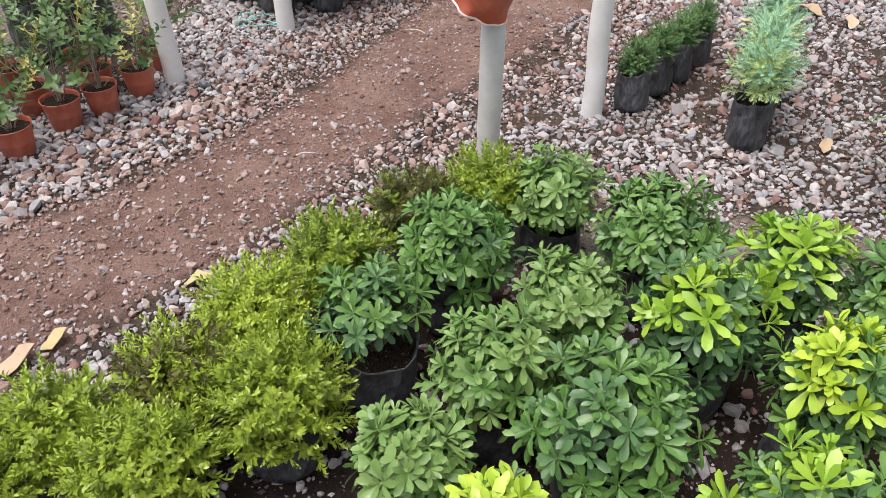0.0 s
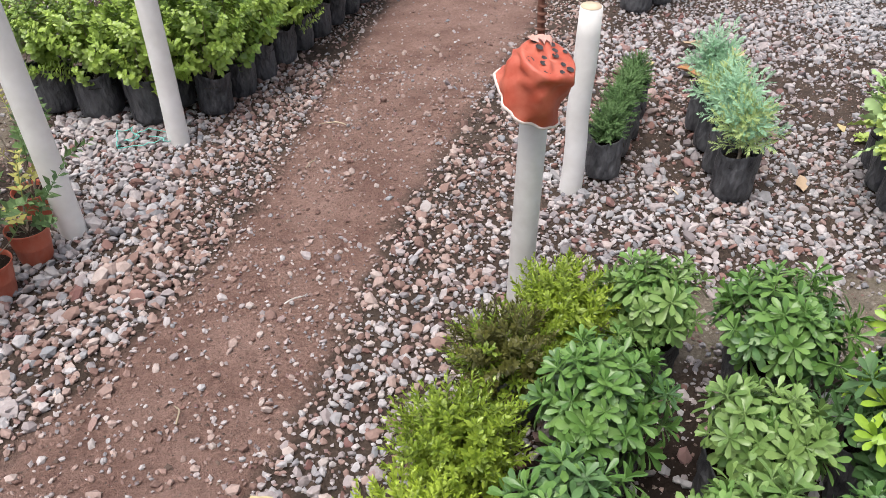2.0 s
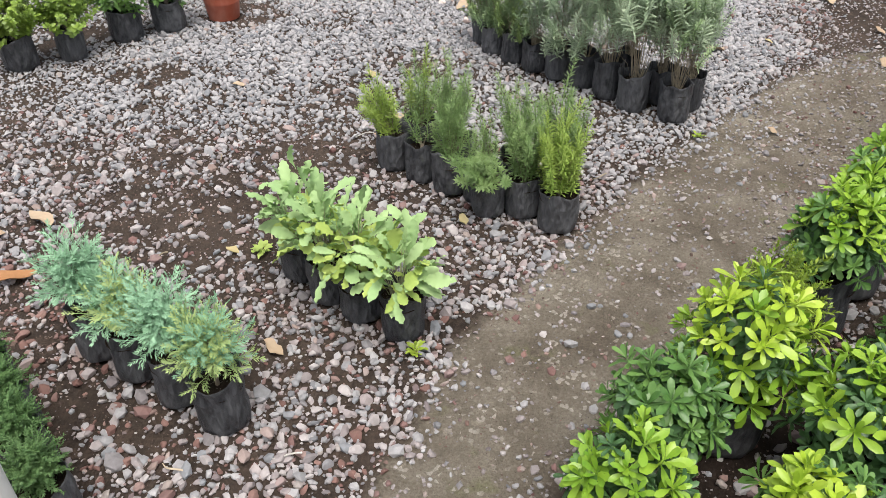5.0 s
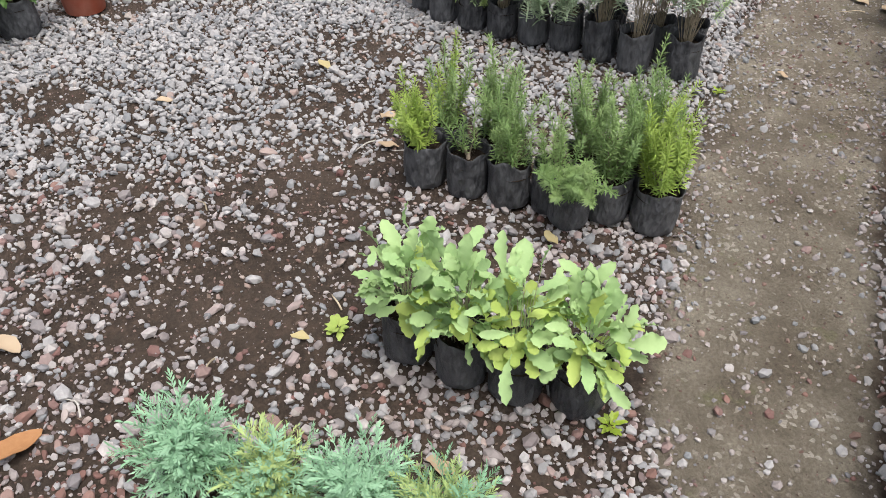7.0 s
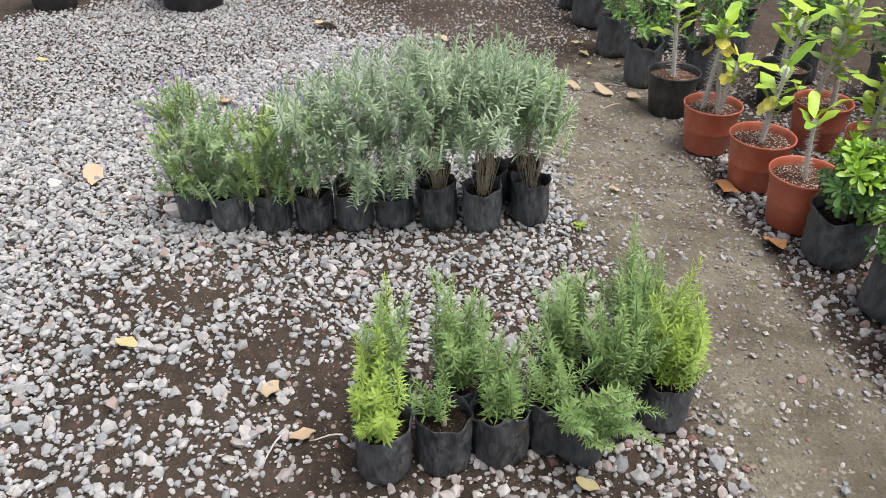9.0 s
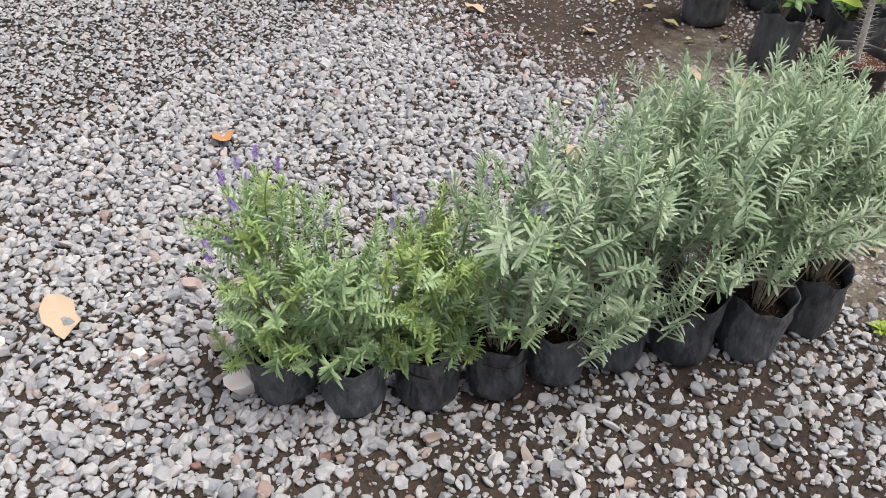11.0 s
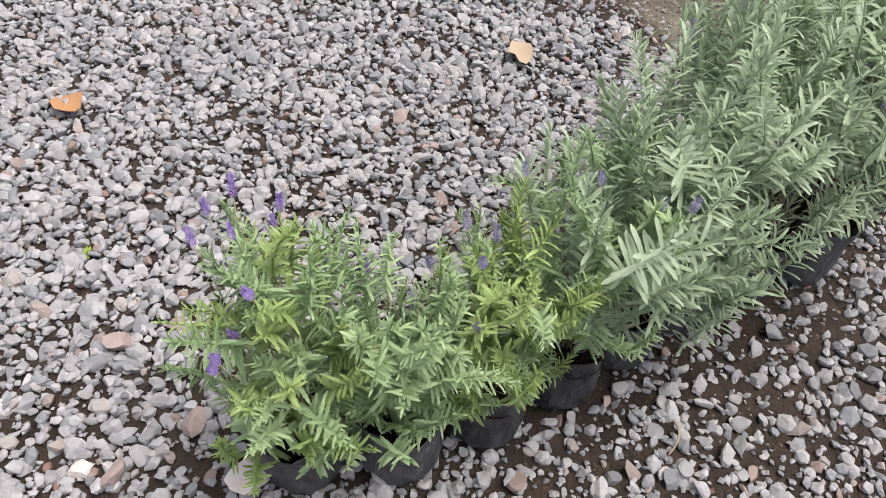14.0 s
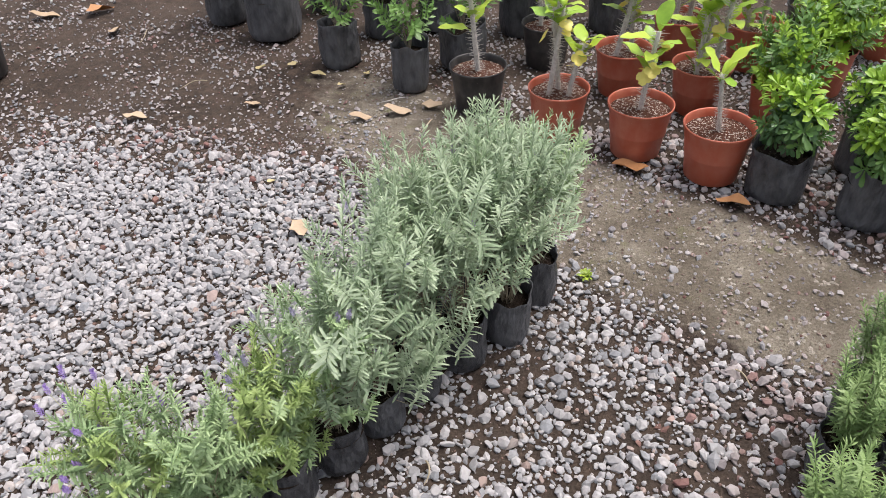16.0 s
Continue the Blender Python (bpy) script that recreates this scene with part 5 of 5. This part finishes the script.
for x, y in ((-0.75, 3.1), (-0.95, 2.85), (-0.62, 3.2)):
    twig_shrub("potted_rose", x, y, 0.13, 0.43, ["rose", "rose", "rose_yellow"], 12, 0.2, 0.2, "rose bush with green and yellow leaves in a black bag", "rose", "roses in bags", upright=0.8, stems=14)
HG = "leafy green hedge plant in a black bag beside the path"
for i in range(9):
    for j in range(3):
        x, y = 0.235 + 0.098 * i - 0.13 * j, 3.6 + 0.138 * i + 0.1 * j
        if i > 6 and j > 1:
            continue
        twig_shrub("hedge_plant", x, y, 0.12, 0.42, ["hedge"], 26, 0.13, 0.15, HG, "hedge plant", "hedge plants", upright=0.6, inner=0.5)
for x, y in ((0.02, 3.6), (-0.155, 3.7), (-0.32, 3.8)):
    twig_shrub("hedge_plant", x, y, 0.12, 0.42, ["hedge"], 28, 0.155, 0.16, HG, "hedge plant", "hedge plants", upright=0.6)


# ---- litter ----
def fallen_leaf(x, y, size, mat, turn, label, curl=0.22, slim=0.56):
    V, F = [], []
    st = ((0.0, 0.06), (0.1, 0.42), (0.28, 0.86), (0.48, 1.0), (0.68, 0.86), (0.86, 0.5), (1.0, 0.0))
    add_leaf(V, F, np.array((-size / 2, 0, 0.0)), np.array((1.0, 0, 0.0)), np.array((0, 0, 1.0)), size, size * slim, -curl, 0.18, st)
    V = [np.array((v[0], v[1] * (1 + 0.22 * math.sin(v[0] / size * 11 + y * 7 + (2 if v[1] > 0 else 0))) + 0.12 * size * math.sin(v[0] / size * 2.6 + x * 5),
                   v[2] + 0.32 * size * math.sin(v[0] / size * 7 + x * 9) * (abs(v[1]) / size))) for v in V]
    low = min(v[2] for v in V)
    lower = [v - np.array((0, 0, 0.0012)) for v in V]
    n = len(V)
    F = F + [tuple(i + n for i in reversed(f)) for f in F]
    me = mesh("fallen_leaf", V + lower, F, mat)
    ob = tagged(put("fallen_leaf", me), label, "leaf", "fallen leaves")
    ob.matrix_basis = pose(x, y, ground_height(x, y) + 0.012 - low, R.uniform(-6, 6), R.uniform(-6, 6), turn)


OR, TN, YE = ("dry_orange", "curled dry orange leaf lying on gravel"), ("dry_tan", "dry tan leaf lying on the ground"), ("dry_yellow", "fallen yellow leaf lying on the ground")
for x, y, size, kind, turn in ((2.1, 3.38, 0.105, OR, 150), (2.4, 3.51, 0.09, TN, 60), (2.27, 3.62, 0.11, TN, 120), (3.75, 2.74, 0.06, YE, 20), (3.54, 3.3, 0.05, TN, 90), (2.635, 2.125, 0.05, YE, 10), (2.35, 2.81, 0.04, YE, 70), (5.69, 0.88, 0.13, TN, 100), (4.76, 2.5, 0.115, TN, -20),
                               (4.08, 0.385, 0.1, TN, 10), (3.95, 0.34, 0.08, TN, 160), (3.2, 0.74, 0.11, OR, 175), (2.89, 0.95, 0.1, OR, 150), (5.09, 1.79, 0.1, OR, 140), (4.27, 1.195, 0.1, TN, 135), (4.48, 0.075, 0.06, YE, 10), (4.76, 0.01, 0.05, YE, 170), (4.62, -0.02, 0.05, YE, 60), (4.44, 0.92, 0.035, YE, 80),
                               (5.13, 0.5, 0.08, TN, 5), (-0.13, 1.54, 0.085, TN, 35), (-0.075, 1.605, 0.06, YE, 45), (0.19, 1.815, 0.06, YE, 15), (-0.54, 2.12, 0.03, YE, 0), (6.18, 2.27, 0.06, YE, 30), (3.34, 2.52, 0.07, TN, 140), (3.16, 2.54, 0.06, TN, 100), (1.95, 2.52, 0.06, TN, 80), (1.98, 3.52, 0.05, YE, 0), (4.69, 0.35, 0.06, TN, 30), (3.46, 1.05, 0.04, TN, 50), (6.07, -0.5, 0.13, TN, 20), (5.8, -0.58, 0.14, OR, 70), (5.62, -0.35, 0.11, TN, 130), (6.3, -0.2, 0.12, TN, 160), (4.22, 0.44, 0.08, TN, 15), (4.27, 0.06, 0.045, YE, 140), (4.36, 0.16, 0.04, YE, 70)):
    fallen_leaf(x, y, size * 1.12, kind[0], turn, kind[1])


def loose_stone(x, y, size, mat, label):
    v, f = SHAPES[2]
    me = mesh("stone", v[R.randrange(len(v))] * size * 0.5, [tuple(int(i) for i in t) for t in f], mat, False)
    ob = tagged(put("stone", me), label, "stone", "larger stones")
    ob.matrix_basis = pose(x, y, ground_height(x, y) + size * 0.24 + 0.006, 0, 0, R.uniform(0, 360))


for x, y, s in ((4.44, 1.515, 0.05), (4.63, 2.24, 0.05), (4.44, 2.315, 0.05), (4.56, 2.17, 0.04), (4.34, 1.57, 0.03), (1.67, 2.42, 0.045), (1.6, 2.45, 0.04), (4.5, 2.43, 0.045), (3.16, 2.92, 0.05), (3.55, 2.85, 0.05)):
    loose_stone(x, y, s, "gravel_red", "rounded reddish stone among gravel")
for x, y, s in ((4.32, 2.36, 0.08), (4.545, 2.44, 0.035), (4.8, 2.62, 0.06)):
    loose_stone(x, y, s, "white_rim", "whitish flat stone among gravel")


YELLOW_WEED = [broad("sage_yellow", 145 + i, 0.05, 0.026) for i in range(2)]
WEED = [broad("box", 140 + i, 0.06, 0.024) for i in range(2)]


def weed(x, y, r, label, blades=WEED):
    ob = thing("weed", x, y, label, "weed", "small weeds", R.uniform(0, 360), ground_height(x, y) + 0.008)
    for i in range(13):
        a = i * 2.39996
        k = r / 0.08 * R.uniform(0.6, 1.0)
        put("leaf", R.choice(blades), ob, Matrix.Rotation(a, 4, "Z") @ Matrix.Rotation(radians(-R.uniform(8, 40)), 4, "Y") @ Matrix.Diagonal((k, k, k, 1)))


weed(2.005, 2.15, 0.045, "small green rosette weed growing beside sage bags")
weed(2.37, 2.72, 0.06, "straggling yellow-leaved weed on bare soil", YELLOW_WEED)
weed(3.37, 1.335, 0.036, "small green weed growing in gravel")
weed(4.8, 2.1, 0.018, "tiny green weed growing in gravel")

V, F = [], []
rs = random.Random(3)
p, a, pts = np.array((0.0, 0.0, 0.02)), 0.0, []
for i in range(90):
    pts.append(p.copy())
    a += rs.uniform(-0.9, 1.0)
    p += np.array((math.cos(a) * 0.016, math.sin(a) * 0.013, rs.uniform(-0.006, 0.006)))
    p = np.array((max(-0.1, min(0.07, p[0])), max(-0.05, min(0.05, p[1])), min(0.045, max(0.014, p[2]))))
add_tube(V, F, pts, [0.0019] * 90, 4)
tw = thing("twine_tangle", 0.0, 3.41, "tangle of teal plastic twine lying on gravel", "twine")
put("strand", mesh("strand", V, F, "string"), tw)


# ---- dry twigs on the ground, and the tag in the hedge ----
def dry_twig(x, y, length, turn, label):
    V, F = [], []
    b = R.uniform(-0.2, 0.2)
    pts = [(length * (q - 0.5), b * length * math.sin(q * 3.0 + b), 0.006 * math.sin(q * 5.0)) for q in (0.0, 0.2, 0.4, 0.6, 0.8, 1.0)]
    add_tube(V, F, pts, [0.0026, 0.0024, 0.0025, 0.002, 0.0017, 0.001], 5)
    ob = tagged(put("twig", mesh("twig", V, F, R.choice(("dry_stem", "spiny", "cut_wood")))), label, "twig", "dry twigs")
    ob.matrix_basis = pose(x, y, ground_height(x, y) + 0.016, 0, 0, turn)


for x, y, length, turn in ((3.17, 2.62, 0.09, 120), (3.12, 2.5, 0.08, 60), (2.46, 2.72, 0.07, 20), (2.28, 3.02, 0.06, 150), (4.13, 0.28, 0.12, 20), (3.95, 0.5, 0.1, 70), (5.0, 0.2, 0.12, 40), (5.45, -0.3, 0.15, 100), (4.9, 0.6, 0.07, 10),
                           (0.35, 2.42, 0.07, 30), (0.05, 2.1, 0.06, 100), (0.5, 3.1, 0.08, 60), (0.62, 3.35, 0.1, 150), (-0.2, 1.9, 0.06, 70), (1.62, 2.36, 0.07, 110), (1.1, 2.95, 0.06, 25), (2.2, 3.3, 0.08, 45), (3.0, 1.7, 0.07, 130), (4.4, 1.95, 0.05, 15), (3.75, 2.05, 0.06, 95), (1.55, 2.6, 0.06, 80), (2.9, 3.1, 0.07, 35)):
    dry_twig(x, y, length, turn, "short dry twig lying on the ground")

tag = thing("plant_tag", 0.49, 3.985, "white plastic plant tag stuck among hedge plants", "tag")
tag.matrix_basis = pose(0.49, 3.985, 0.0, 6, -4, -12)
for nm, w0, w1, z0, z1, key in (("stake", 0.004, 0.004, 0.12, 0.39, "white_rim"), ("label_plate", 0.017, 0.021, 0.39, 0.46, "white_rim")):
    V = [(-w0, -0.001, z0), (w0, -0.001, z0), (w1, -0.001, z1), (-w1, -0.001, z1), (-w0, 0.001, z0), (w0, 0.001, z0), (w1, 0.001, z1), (-w1, 0.001, z1)]
    F = [(0, 1, 2, 3), (7, 6, 5, 4), (0, 4, 5, 1), (1, 5, 6, 2), (2, 6, 7, 3), (3, 7, 4, 0)]
    put(nm, mesh(nm, V, F, key, False), tag)
